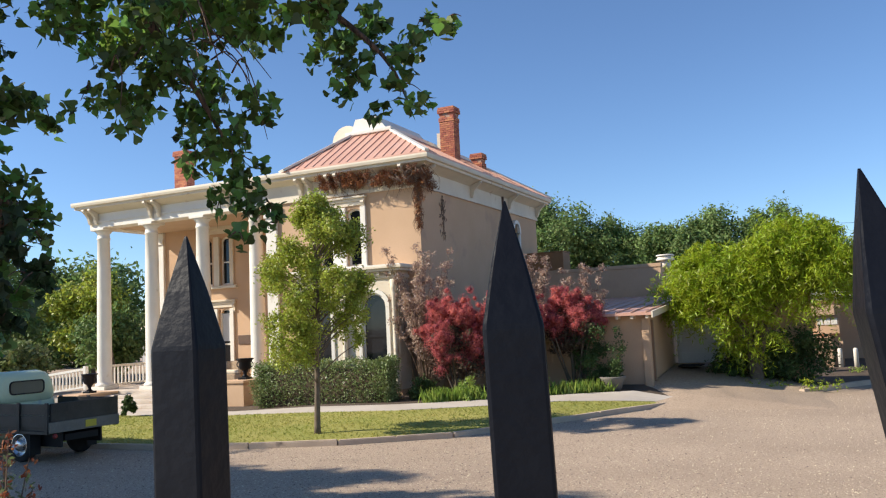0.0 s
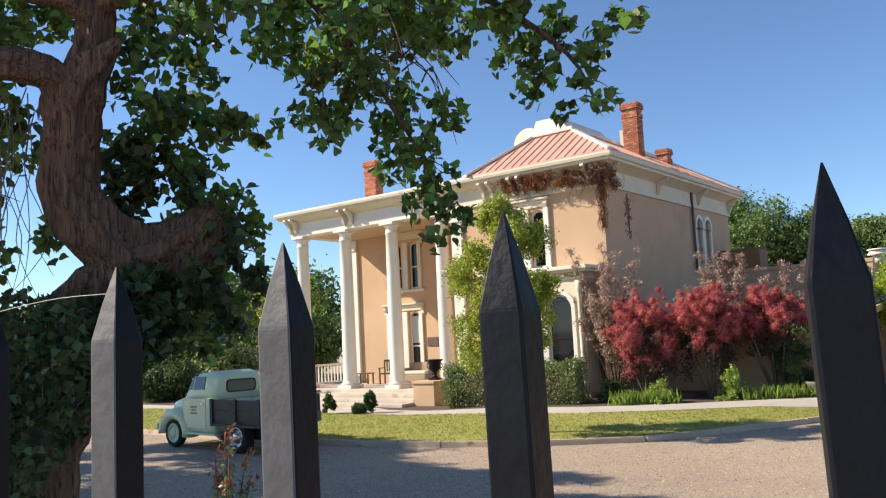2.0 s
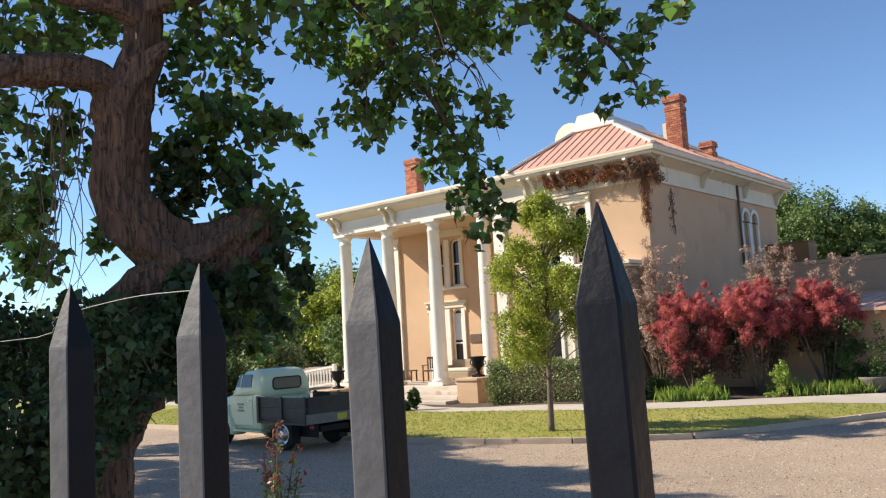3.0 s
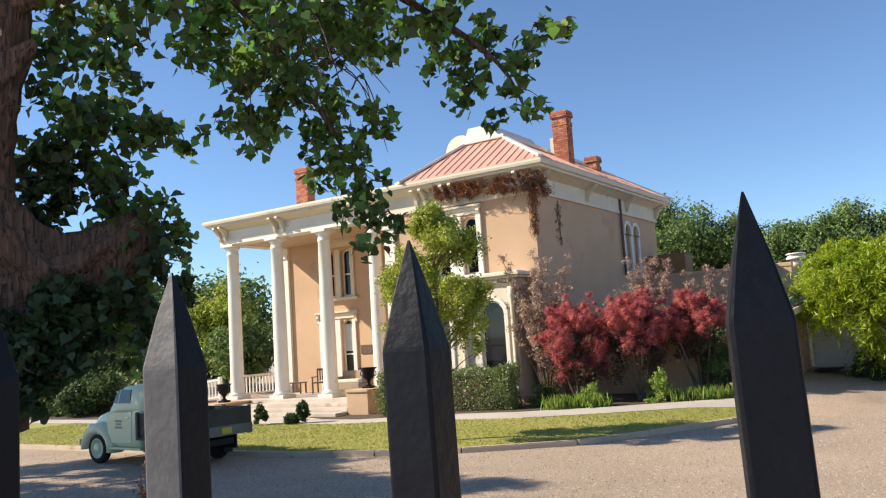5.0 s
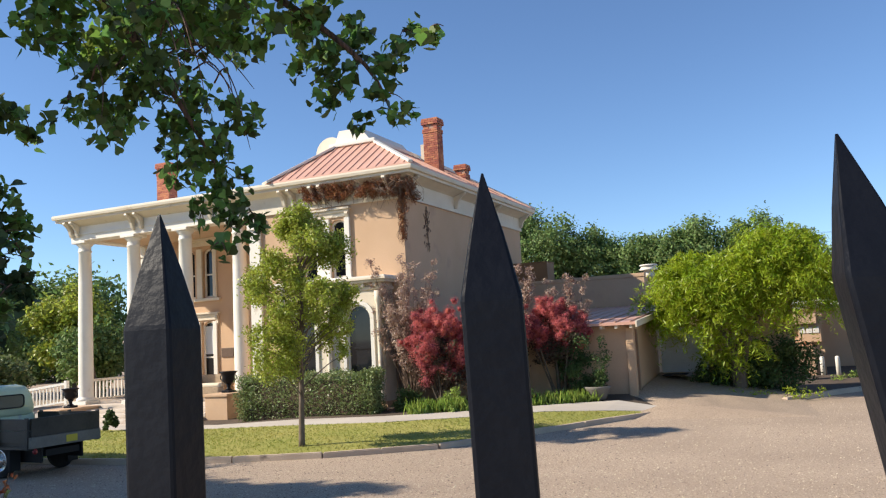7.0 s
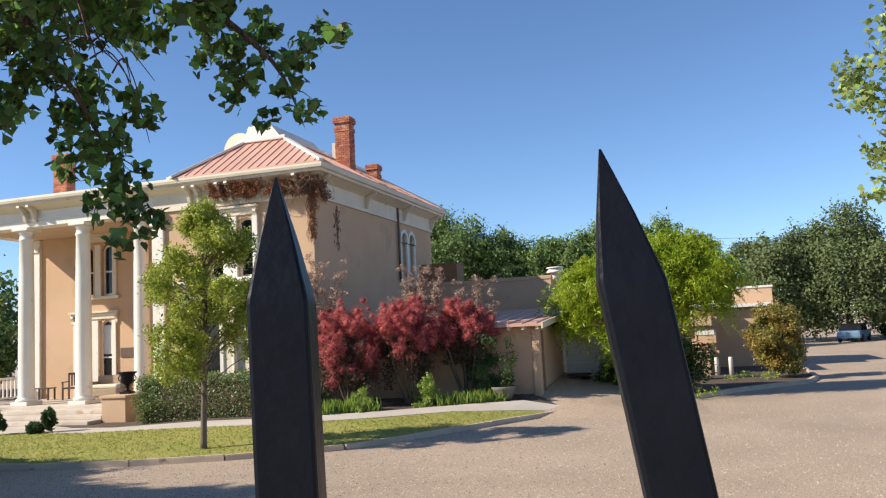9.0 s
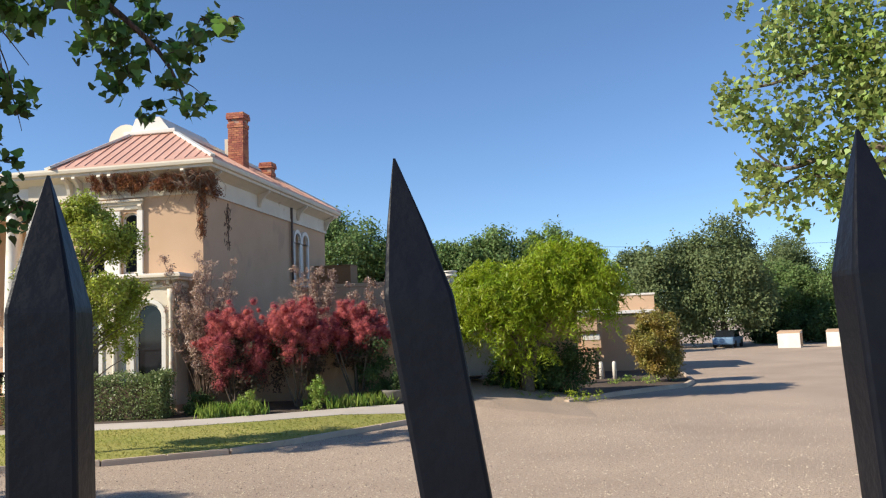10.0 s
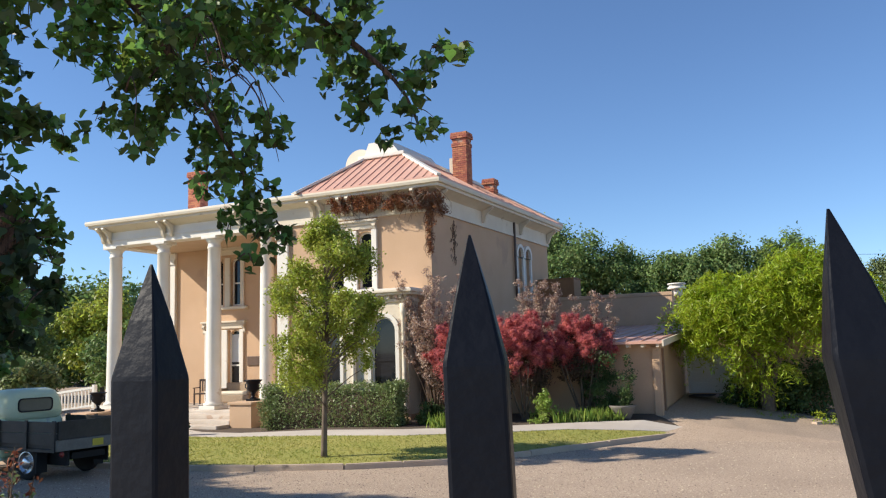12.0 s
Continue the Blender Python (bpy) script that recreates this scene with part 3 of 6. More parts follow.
# beam over the columns and round the porch end
for args in ((-25.72, XL - 0.004, 22.66, 23.26),):
    for z0, z1, o in ((6.802, 7.02, 0.0), (7.022, 7.08, 0.04), (7.082, 7.46, -0.01)):
        part("beam", B(args[0] - o, args[1], args[2] - o, args[3], z0, z1), WHITE, house)
for z0, z1, o in ((6.802, 7.02, 0.0), (7.022, 7.08, 0.04), (7.082, 7.46, -0.01)):
    part("beam", B(-25.72 - o, -25.15, 23.262, YB, z0, z1), WHITE, house)
part("porch_ceiling", B(-25.148, XL - 0.004, 23.264, YP - 0.003, 6.86, 6.93), mat("porch_boards", (0.62, 0.46, 0.31), 0.7, (0.52, 0.37, 0.24), 2, 0.6, 20, 0.1), house, "tan boarded porch ceiling")

# frieze boards on the wing
for z0, z1, o in ((6.80, 6.90, 0.07), (6.902, 7.46, 0.05)):
    part("frieze", B(XL, XS + o, YF - o, YF - 0.003, z0, z1), CREAM, house)
    part("frieze", B(XS + 0.003, XS + o, YF - 0.001, YB + o, z0, z1), CREAM, house)

# eaves: coved soffit, fascia and gutter as one profile carried round the front and the side
def eave_run(x0, y0, x1, y1, nx, ny, m0, m1):
    """Along one side from wall corner to wall corner; n points outwards; m0, m1: how far the mitre reaches."""
    d = Vector((x1 - x0, y1 - y0, 0))
    u = d.normalized()
    n = Vector((nx, ny, 0))
    prof = [(0.0, 7.30), (0.05, 7.34), (0.16, 7.40), (0.40, 7.50), (0.50, 7.52), (0.50, 7.60), (0.58, 7.62), (0.60, 7.70), (0.595, 7.752), (0.0, 7.78)]
    bm = bmesh.new()
    a, b = [], []
    for o, z in prof:
        a.append(bm.verts.new(Vector((x0, y0, z)) + n * o - u * o * m0))
        b.append(bm.verts.new(Vector((x1, y1, z)) + n * o + u * o * m1))
    k = len(prof)
    for i in range(k):
        bm.faces.new((a[i], a[(i + 1) % k], b[(i + 1) % k], b[i]))
    bm.faces.new(a)
    bm.faces.new(b[::-1])
    bmesh.ops.recalc_face_normals(bm, faces=bm.faces[:])
    return part("eave", bm, CREAM, house)


ex0, ex1, ey0, ey1 = EX0 + 0.6, EX1 - 0.6, EY0 + 0.6, EY1 - 0.6
eave_run(ex0, ey0, ex1, ey0, 0, -1, 1, 1)
eave_run(ex1, ey0, ex1, ey1, 1, 0, 1, 1)
eave_run(ex0, ey1, ex0, ey0, -1, 0, 1, 1)
eave_run(ex1, ey1, ex0, ey1, 0, 1, 1, 1)


def bracket(x, y, rz):
    """A scroll-sawn eave bracket: a curved strut under the soffit."""
    o = [(0.02, 6.93), (0.02, 7.36), (0.14, 7.40), (0.44, 7.50), (0.46, 7.44), (0.40, 7.38), (0.28, 7.30), (0.19, 7.18), (0.14, 7.02), (0.10, 6.94)]
    bm = prism(bmesh.new(), o, "x", -0.055, 0.055)
    bmesh.ops.transform(bm, verts=bm.verts[:], matrix=pose(x, y, 0, 0, 0, rz))
    return part("bracket", bm, CREAM, house)


for x in (-25.62, -25.3, -22.5, -22.1, -18.9, -18.5, -15.7, -15.35, -14.5, -14.15, -11.75):
    bracket(x, YF - 0.04 if x > XL else 22.66, 180)
for y in (22.9, 26.7, 30.5, 33.9):
    bracket(XS + 0.04, y, -90)
for y in (23.0, 25.5, 28.0):
    bracket(-25.74, y, 90)

# roofs
DX0, DX1, DY0, DY1, DZ = -14.86, -13.15, 24.35, 32.3, 9.22
RX0, RX1, RY0, RY1 = -16.2, EX1 - 0.01, EY0 + 0.01, EY1 - 0.01
def slab(name, pts, material, up=0.05, label=""):
    bm = bmesh.new()
    top = [bm.verts.new(Vector(p)) for p in pts]
    low = [bm.verts.new(Vector(p) - Vector((0, 0, up))) for p in pts]
    k = len(pts)
    bm.faces.new(top)
    bm.faces.new(low[::-1])
    for i in range(k):
        bm.faces.new((top[i], low[i], low[(i + 1) % k], top[(i + 1) % k]))
    bmesh.ops.recalc_face_normals(bm, faces=bm.faces[:])
    return part(name, bm, material, house, label)


ZE = 7.80
A0, A1, A2, A3 = (RX0, RY0, ZE), (RX1, RY0, ZE), (RX1, RY1, ZE), (RX0, RY1, ZE)
D0, D1, D2, D3 = (DX0, DY0, DZ), (DX1, DY0, DZ), (DX1, DY1, DZ), (DX0, DY1, DZ)
slab("roof_front", [A0, A1, D1, D0], ROOF, label="red standing-seam metal roof slope")
slab("roof_side", [A1, A2, D2, D1], ROOF)
slab("roof_back", [A2, A3, D3, D2], ROOF)
slab("roof_inner", [A3, A0, D0, D3], ROOF)
slab("roof_deck", [D0, D1, D2, D3], ROOFWHITE)
slab("porch_roof", [(EX0 + 0.01, RY0, ZE - 0.02), (RX0 - 0.003, RY0, ZE - 0.02), (RX0 + 0.6, 28.3, 8.3), (-20.5, 28.3, 8.3)], ROOFWHITE, label="low whitish coated roof over the porch side")
slab("porch_roof", [(-20.5, 28.3, 8.3), (RX0 + 0.6, 28.3, 8.3), (RX0 - 0.003, RY1, ZE - 0.02), (EX0 + 0.01, RY1, ZE - 0.02)], ROOFWHITE)
slab("porch_roof", [(EX0 + 0.01, RY1, ZE - 0.02), (EX0 + 0.01, RY0, ZE - 0.02), (-20.5, 28.3, 8.3)], ROOFWHITE)


def seam(a, b, w=0.022, h=0.035, material=ROOF, name="seam"):
    a, b = Vector(a), Vector(b)
    bm = B(-w / 2, w / 2, 0, (b - a).length, -0.02, h)
    d = (b - a).normalized()
    s = d.cross(Vector((0, 0, 1))).normalized()
    n = s.cross(d)
    bmesh.ops.transform(bm, verts=bm.verts[:], matrix=Matrix.Translation(a) @ Matrix(((s.x, d.x, n.x, 0), (s.y, d.y, n.y, 0), (s.z, d.z, n.z, 0), (0, 0, 0, 1))))
    return part(name, bm, material, house)


fr = random.Random(2)
x = RX0 + 0.25
while x < RX1 - 0.2:  # seams run straight up the slope until they meet a hip
    k = min(1.0, (x - RX0) / (DX0 - RX0) if x < DX0 else (RX1 - x) / (RX1 - DX1) if x > DX1 else 1.0)
    seam((x, RY0 + 0.02, ZE), (x, RY0 + (DY0 - RY0) * k, ZE + (DZ - ZE) * k))
    x += 0.33
y = RY0 + 0.3
while y < RY1 - 0.2:
    k = min(1.0, (y - RY0) / (DY0 - RY0), (RY1 - y) / (RY1 - DY1))
    seam((RX1 - 0.02, y, ZE), (RX1 + (DX1 - RX1) * k, y, ZE + (DZ - ZE) * k))
    y += 0.43
for a, b, w in ((A1, D1, 0.14), (A0, D0, 0.4), (A2, D2, 0.14)):
    seam(a, b, w, 0.06, ROOFWHITE, "hip_cap")
# roof monitor: moulded kerb and box with splayed sides
part("monitor_kerb", B(DX0 - 0.1, DX1 + 0.05, DY0 - 0.1, DY1, DZ, DZ + 0.14, bevel=0.03), ROOFWHITE, house)
part("monitor", prism(bmesh.new(), [(DX0 + 0.02, DZ + 0.142), (DX1 - 0.25, DZ + 0.142), (DX1 - 0.62, DZ + 0.62), (DX0 + 0.22, DZ + 0.62)], "y", DY0 + 0.12, DY0 + 3.4), ROOFWHITE, house, "white coated roof monitor")
brl = bmesh.new()
prism(brl, [(DX0 - 0.55 + 0.62 * math.cos(a), DZ + 0.02 + 0.62 * math.sin(a)) for a in [math.pi * i / 12 for i in range(13)]], "y", DY0 + 0.75, DY0 + 2.6)
part("barrel_vent", brl, CREAM, house, "tan half-round roof vent")
part("roof_box", B(-12.75, -12.45, 27.2, 27.6, 8.9, 9.6), CREAM, house)


def chimney(x, y, z0, z1, w, d):
    c = new("chimney")
    c.parent = house
    tagged(c, "red brick chimney with corbelled top")
    part("core", B(x - w / 2 + 0.012, x + w / 2 - 0.012, y - d / 2 + 0.012, y + d / 2 - 0.012, z0 - 0.6, z1 - 0.02), CHIMNEY_M, c)
    rows = int((z1 - z0 + 0.3) / 0.078)
    bm = bmesh.new()
    rnd = random.Random(int(x * 10))
    for r in range(rows):
        zb = z1 - 0.078 * (r + 1)
        o = 0.05 if r in (1, 2) else 0.035 if r == 0 else 0.02 if r in (5, 6) else 0.0
        gap = r in (3, 4)
        for face in range(4):
            L = (w if face % 2 == 0 else d) + 2 * o
            n = max(2, round(L / 0.215))
            for i in range(n):
                if gap and i % 2:
                    continue
                off = 0.5 * (r % 2) * L / n
                a, b = -L / 2 + i * L / n + 0.004, -L / 2 + (i + 1) * L / n - 0.006
                a, b = max(-L / 2, a - off + L / n * 0.25), min(L / 2, b - off + L / n * 0.25)
                t = 0.05 + rnd.uniform(0, 0.006)
                m = Matrix.Translation((x, y, zb)) @ Matrix.Rotation(face * math.pi / 2, 4, "Z")
                D = (d if face % 2 == 0 else w) / 2 + o
                vs = [m @ Vector((p, q, h)) for h in (0, 0.066) for p, q in ((a, -D - t + 0.05), (b, -D - t + 0.05), (b, -D + 0.05), (a, -D + 0.05))]
                v = [bm.verts.new(q) for q in vs]
                for f in ((0, 1, 2, 3), (4, 7, 6, 5), (0, 4, 5, 1), (1, 5, 6, 2), (2, 6, 7, 3), (3, 7, 4, 0)):
                    bm.faces.new([v[q] for q in f][::-1])
    ob = part("bricks", bm, BRICK, c)
    ob["kind"] = "stuff"
    return c


BRICK = mat("chimney_brick", (0.50, 0.18, 0.10), 0.9, (0.38, 0.125, 0.075), 3, 0.8, 30, 0.2, island=0.25)
CHIMNEY_M = mat("mortar", (0.46, 0.30, 0.22), 0.95, (0.36, 0.22, 0.16), 3, 0.8, 30, 0.2)
chimney(-11.95, 26.6, 8.3, 10.32, 0.56, 0.48)
chimney(-12.35, 30.2, 8.5, 9.28, 0.44, 0.44)
chimney(-24.9, 27.0, 8.0, 10.52, 0.68, 0.5)

# the bay window
bay = new("bay_window")
bay.parent = house
tagged(bay, "cream painted wooden bay window with arched lights")
BX0, BX1, BY = -15.55, -11.85, 21.95
BH = [(-15.15, -14.30, 0.95, 3.52, 0.4), (-13.16, -12.28, 0.95, 3.52, 0.4)]
wall_x("bay_front", BY, 0.16, BX0, BX1, 0.55, 3.95, BH, CREAM, bay)
for h in BH:
    w = window(*h, BY, bay, 0.10, sash=GLASSD)
    part("surround", ring_prism(bmesh.new(), arch_poly(h[0] - 0.12, h[1] + 0.12, h[2], h[3] + 0.12, h[4] + 0.08), arch_poly(h[0] - 0.004, h[1] + 0.004, h[2], h[3] + 0.002, h[4]), "y", BY - 0.05, BY - 0.002), WHITE, w)
part("bay_side", B(BX0, BX0 + 0.16, BY + 0.162, YF - 0.002, 0.55, 3.95), CREAM, bay)
part("bay_side", B(BX1 - 0.16, BX1, BY + 0.162, YF - 0.002, 0.55, 3.95), CREAM, bay)
part("bay_base", B(BX0 - 0.04, BX1 + 0.04, BY - 0.04, YF - 0.002, 0.0, 0.548, bevel=0.02), STUCCO, bay)
for z0, z1, o in ((3.952, 4.05, 0.06), (4.052, 4.16, 0.02), (4.162, 4.24, 0.2), (4.242, 4.32, 0.27)):
    part("cornice", B(BX0 - o, BX1 + o, BY - o, YF - 0.002, z0, z1, bevel=0.015), CREAM, bay)
part("bay_roof", B(BX0 - 0.2, BX1 + 0.2, BY - 0.2, YF - 0.002, 4.322, 4.37, bevel=0.01), ROOFWHITE, bay)
for x in (BX0 + 0.1, -13.75, BX1 - 0.1):
    part("bay_column", lathe(bmesh.new(), [(0.11, 0.6), (0.11, 0.75), (0.075, 0.8), (0.07, 3.5), (0.11, 3.6), (0.11, 3.9)], x, BY - 0.09, 14), CREAM, bay, smooth=True)
for i in range(9):
    xx = BX0 + 0.2 + i * (BX1 - BX0 - 0.4) / 8
    part("dentil", B(xx - 0.05, xx + 0.05, BY - 0.14, BY - 0.022, 4.055, 4.155), CREAM, bay)

# ---- the low wing, garage and annex ----
wing = thing("low_wing", "single-storey flat-roofed tan stucco wing beside the mansion", "building")
part("wall", B(XS + 0.003, -5.78, 32.3, 44, 0.0, 4.3), STUCCO, wing)
part("parapet", B(XS + 0.003, -5.75, 32.27, 32.6, 4.302, 4.45, bevel=0.02), STUCCO, wing)
part("garage_wall", B(XS + 0.003, -4.79, 23.84, 24.1, 0.0, 2.42), STUCCO, wing)
part("garage_side", prism(bmesh.new(), [(24.102, 0.0), (28.28, 0.0), (28.28, 2.86), (24.102, 2.5)], "x", -5.0, -4.79), STUCCO, wing)
part("corner_pier", B(-4.92, -4.70, 23.77, 24.0, 0.3, 2.36, bevel=0.02), STUCCO, wing)
part("door_post", B(-4.93, -4.73, 24.5, 24.62, 0.3, 2.3, bevel=0.01), mat("weathered_post", (0.30, 0.20, 0.13), 0.85), wing)
rf = bmesh.new()
prism(rf, [(23.45, 2.44), (32.26, 3.1), (32.26, 3.18), (23.45, 2.52)], "x", XS + 0.003, -4.55)
part("pent_roof", rf, ROOF, wing, "small faded red metal lean-to roof")
for i in range(16):
    xx = -11.14 + i * 0.43
    bm = bmesh.new()
    prism(bm, [(23.44, 2.52), (32.2, 3.17), (32.2, 3.205), (23.44, 2.555)], "x", xx - 0.015, xx + 0.015)
    part("seam", bm, ROOF, wing)
    part("rafter_end", B(xx - 0.04, xx + 0.04, 23.5, 23.83, 2.35, 2.435), CREAM, wing)
part("rake_board", prism(bmesh.new(), [(23.43, 2.36), (32.26, 3.02), (32.26, 3.2), (23.43, 2.54)], "x", -4.548, -4.50), CREAM, wing)
door = part("garage_door", B(-4.7, -3.2, 28.3, 28.38, 0.78, 2.25), mat("white_door", (0.66, 0.68, 0.70), 0.5, (0.56, 0.58, 0.60), 1.5, 0.6, 20, 0.05), wing, "white panelled garage door")
for i in range(4):
    part("door_panel", B(-4.65, -3.25, 28.275, 28.298, 0.82 + i * 0.35, 1.12 + i * 0.35, bevel=0.008), door.data.materials[0], door)
part("lintel", B(-4.79, -0.5, 28.3, 28.6, 2.252, 3.0), STUCCO, wing)
part("wall", B(-3.19, -0.5, 28.3, 28.6, 0.0, 2.25), STUCCO, wing)
part("doormat", B(-4.5, -3.8, 27.0, 27.9, 0.74, 0.775), mat("dark_mat", (0.03, 0.03, 0.032), 0.95), wing, "dark rubber mat")
vent = thing("roof_vent", "white round metal roof ventilator on the low wing", "roof vent", (-5.75, 33.3, 4.3))
for r0, z0, z1 in ((0.22, 0.0, 0.28), (0.36, 0.282, 0.38), (0.30, 0.382, 0.46), (0.36, 0.462, 0.52)):
    part("vent_ring", lathe(bmesh.new(), [(r0, z0), (r0 * 1.02, (z0 + z1) / 2), (r0 * 0.9, z1)], 0, 0, 18), ROOFWHITE, vent, smooth=True)
boxy = thing("roof_cabinet", "brown painted metal cabinet on the roof of the low wing", "cabinet", (-10.5, 32.95, 4.3))
part("body", B(-0.78, 0.78, -0.5, 0.5, 0.0, 0.92, bevel=0.02), mat("brown_metal", (0.30, 0.15, 0.06), 0.6, (0.24, 0.115, 0.045), 1.2, 0.8, 15, 0.1), boxy)
part("rim", B(-0.80, 0.80, -0.52, 0.52, 0.922, 0.96, bevel=0.008), boxy.children[0].data.materials[0], boxy)

annex = thing("annex", "low tan stucco annex with a white flat roof", "building")
part("wall", B(-4.0, 0.42, 36.0, 46, 0.0, 2.7), STUCCO, annex)
part("wall", B(0.43, 2.9, 41.0, 48, 0.0, 2.7), STUCCO, annex)
part("roof_slab", B(-4.2, 0.75, 35.7, 46.2, 2.86, 3.02, bevel=0.02), ROOFWHITE, annex, "white coated flat roof")
part("roof_slab", B(0.76, 3.2, 40.6, 48, 2.84, 3.0, bevel=0.02), ROOFWHITE, annex)
part("soffit", B(-4.1, 0.6, 35.85, 46, 2.702, 2.858), CREAM, annex)
part("upper_wall", B(1.45, 3.1, 42.0, 47, 3.02, 3.75), STUCCO, annex)
part("upper_cap", B(1.40, 3.15, 41.95, 47, 3.752, 3.85, bevel=0.02), ROOFWHITE, annex)
part("bracket_beam", B(-1.3, 0.2, 35.6, 36.0, 2.1, 2.5), STUCCO, annex)
part("low_pier", B(-0.75, 0.05, 35.3, 35.98, 0.0, 1.22, bevel=0.04), STUCCO, annex)
panel = thing("mailbox_panel", "pale tan mailbox unit with three white doors", "mailbox", (-0.08, 35.93, 1.36))
part("cabinet", B(-0.42, 0.42, -0.16, 0.06, 0.0, 0.7, bevel=0.015), STUCCO, panel)
for i in range(3):
    part("mailbox_door", B(-0.36 + i * 0.25, -0.14 + i * 0.25, -0.185, -0.162, 0.36, 0.6, bevel=0.006), WHITE, panel)
part("stand", B(-0.05, 0.05, -0.1, 0.0, -1.36, -0.003), STUCCO, panel)
for x in (0.27, 0.82):
    b = thing("bollard", "white-painted round bollard by the annex", "bollard", (x, 35.4, 0.0), group="bollards")
    part("pipe", lathe(bmesh.new(), [(0.085, 0), (0.085, 0.72), (0.07, 0.78), (0.03, 0.80)], 0, 0, 14), WHITE, b, smooth=True)

# ---- porch things ----
def urn(at, s=1.0):
    u = thing("garden_urn", "dark cast iron garden urn on a porch pedestal", "urn", at, group="porch urns")
    m = IRON
    part("foot", B(-0.16 * s, 0.16 * s, -0.16 * s, 0.16 * s, 0, 0.07 * s, bevel=0.01), m, u)
    part("stem", lathe(bmesh.new(), [(0.13 * s, 0.072 * s), (0.06 * s, 0.13 * s), (0.055 * s, 0.2 * s), (0.1 * s, 0.26 * s)], 0, 0, 16), m, u, smooth=True)
    part("bowl", lathe(bmesh.new(), [(0.1 * s, 0.262 * s), (0.2 * s, 0.36 * s), (0.19 * s, 0.5 * s), (0.24 * s, 0.6 * s), (0.29 * s, 0.64 * s), (0.28 * s, 0.66 * s), (0.2 * s, 0.62 * s)], 0, 0, 18), m, u, smooth=True)
    for sx in (-1, 1):
        part("handle", tube(bmesh.new(), [(sx * 0.2 * s, 0, 0.36 * s), (sx * 0.31 * s, 0, 0.42 * s), (sx * 0.3 * s, 0, 0.52 * s), (sx * 0.22 * s, 0, 0.55 * s)], [0.018] * 4, 6), m, u)
    return u


urn((-17.69, 21.85, 0.95), 1.05)
urn((-24.6, 21.6, 0.575), 1.05)


def porch_chair(at, rz):
    c = thing("porch_chair", "dark wooden porch armchair with slatted back", "chair", at, rz, "porch chairs")
    m = mat("dark_wood", (0.07, 0.04, 0.028), 0.6)
    part("seat", B(-0.28, 0.28, -0.26, 0.26, 0.40, 0.45, bevel=0.01), m, c)
    for sx in (-1, 1):
        for sy in (-1, 1):
            part("leg", B(sx * 0.25 - 0.025, sx * 0.25 + 0.025, sy * 0.23 - 0.025, sy * 0.23 + 0.025, 0, 0.398 if sy < 0 else 0.398), m, c)
        part("arm", B(sx * 0.27 - 0.03, sx * 0.27 + 0.03, -0.26, 0.24, 0.64, 0.67), m, c)
        part("post", B(sx * 0.25 - 0.022, sx * 0.25 + 0.022, 0.22, 0.26, 0.452, 0.98), m, c)
        part("arm_post", B(sx * 0.25 - 0.02, sx * 0.25 + 0.02, -0.25, -0.21, 0.452, 0.638), m, c)
    for i in range(4):
        part("slat", B(-0.16 + i * 0.1, -0.11 + i * 0.1, 0.23, 0.25, 0.5, 0.93), m, c)
    part("top_rail", B(-0.226, 0.226, 0.225, 0.255, 0.90, 0.99), m, c)
    return c


porch_chair((-22.9, 25.2, FLOOR), 15)
bench = thing("porch_table", "low dark wooden side table on the porch", "table", (-24.25, 25.2, FLOOR), 8)
bwood = mat("dark_table_wood", (0.07, 0.045, 0.03), 0.6)
part("tabletop", B(-0.38, 0.38, -0.24, 0.24, 0.42, 0.46, bevel=0.01), bwood, bench)
for sx in (-1, 1):
    for sy in (-1, 1):
        part("leg", B(sx * 0.33 - 0.025, sx * 0.33 + 0.025, sy * 0.19 - 0.025, sy * 0.19 + 0.025, 0, 0.418), bwood, bench)
sofa = thing("wicker_settee", "pale wicker settee with cream cushions on the porch", "settee", (-20.9, 24.9, FLOOR), 0)
wick = mat("wicker", (0.42, 0.32, 0.22), 0.8, (0.28, 0.2, 0.13), 20, 0.8, 60, 0.5)
part("base", B(-0.75, 0.75, -0.3, 0.3, 0.12, 0.40, bevel=0.04), wick, sofa)
part("back", B(-0.75, 0.75, 0.2, 0.32, 0.402, 0.85, bevel=0.05), wick, sofa)
part("cushion", B(-0.66, 0.66, -0.3, 0.19, 0.402, 0.54, bevel=0.05), CREAM, sofa)
for sx in (-1, 1):
    part("armrest", B(sx * 0.72 - 0.07, sx * 0.72 + 0.07, -0.3, 0.19, 0.402, 0.64, bevel=0.04), wick, sofa)
    for sy in (-1, 1):
        part("leg", B(sx * 0.66 - 0.03, sx * 0.66 + 0.03, sy * 0.24 - 0.03, sy * 0.24 + 0.03, 0, 0.118), wick, sofa)


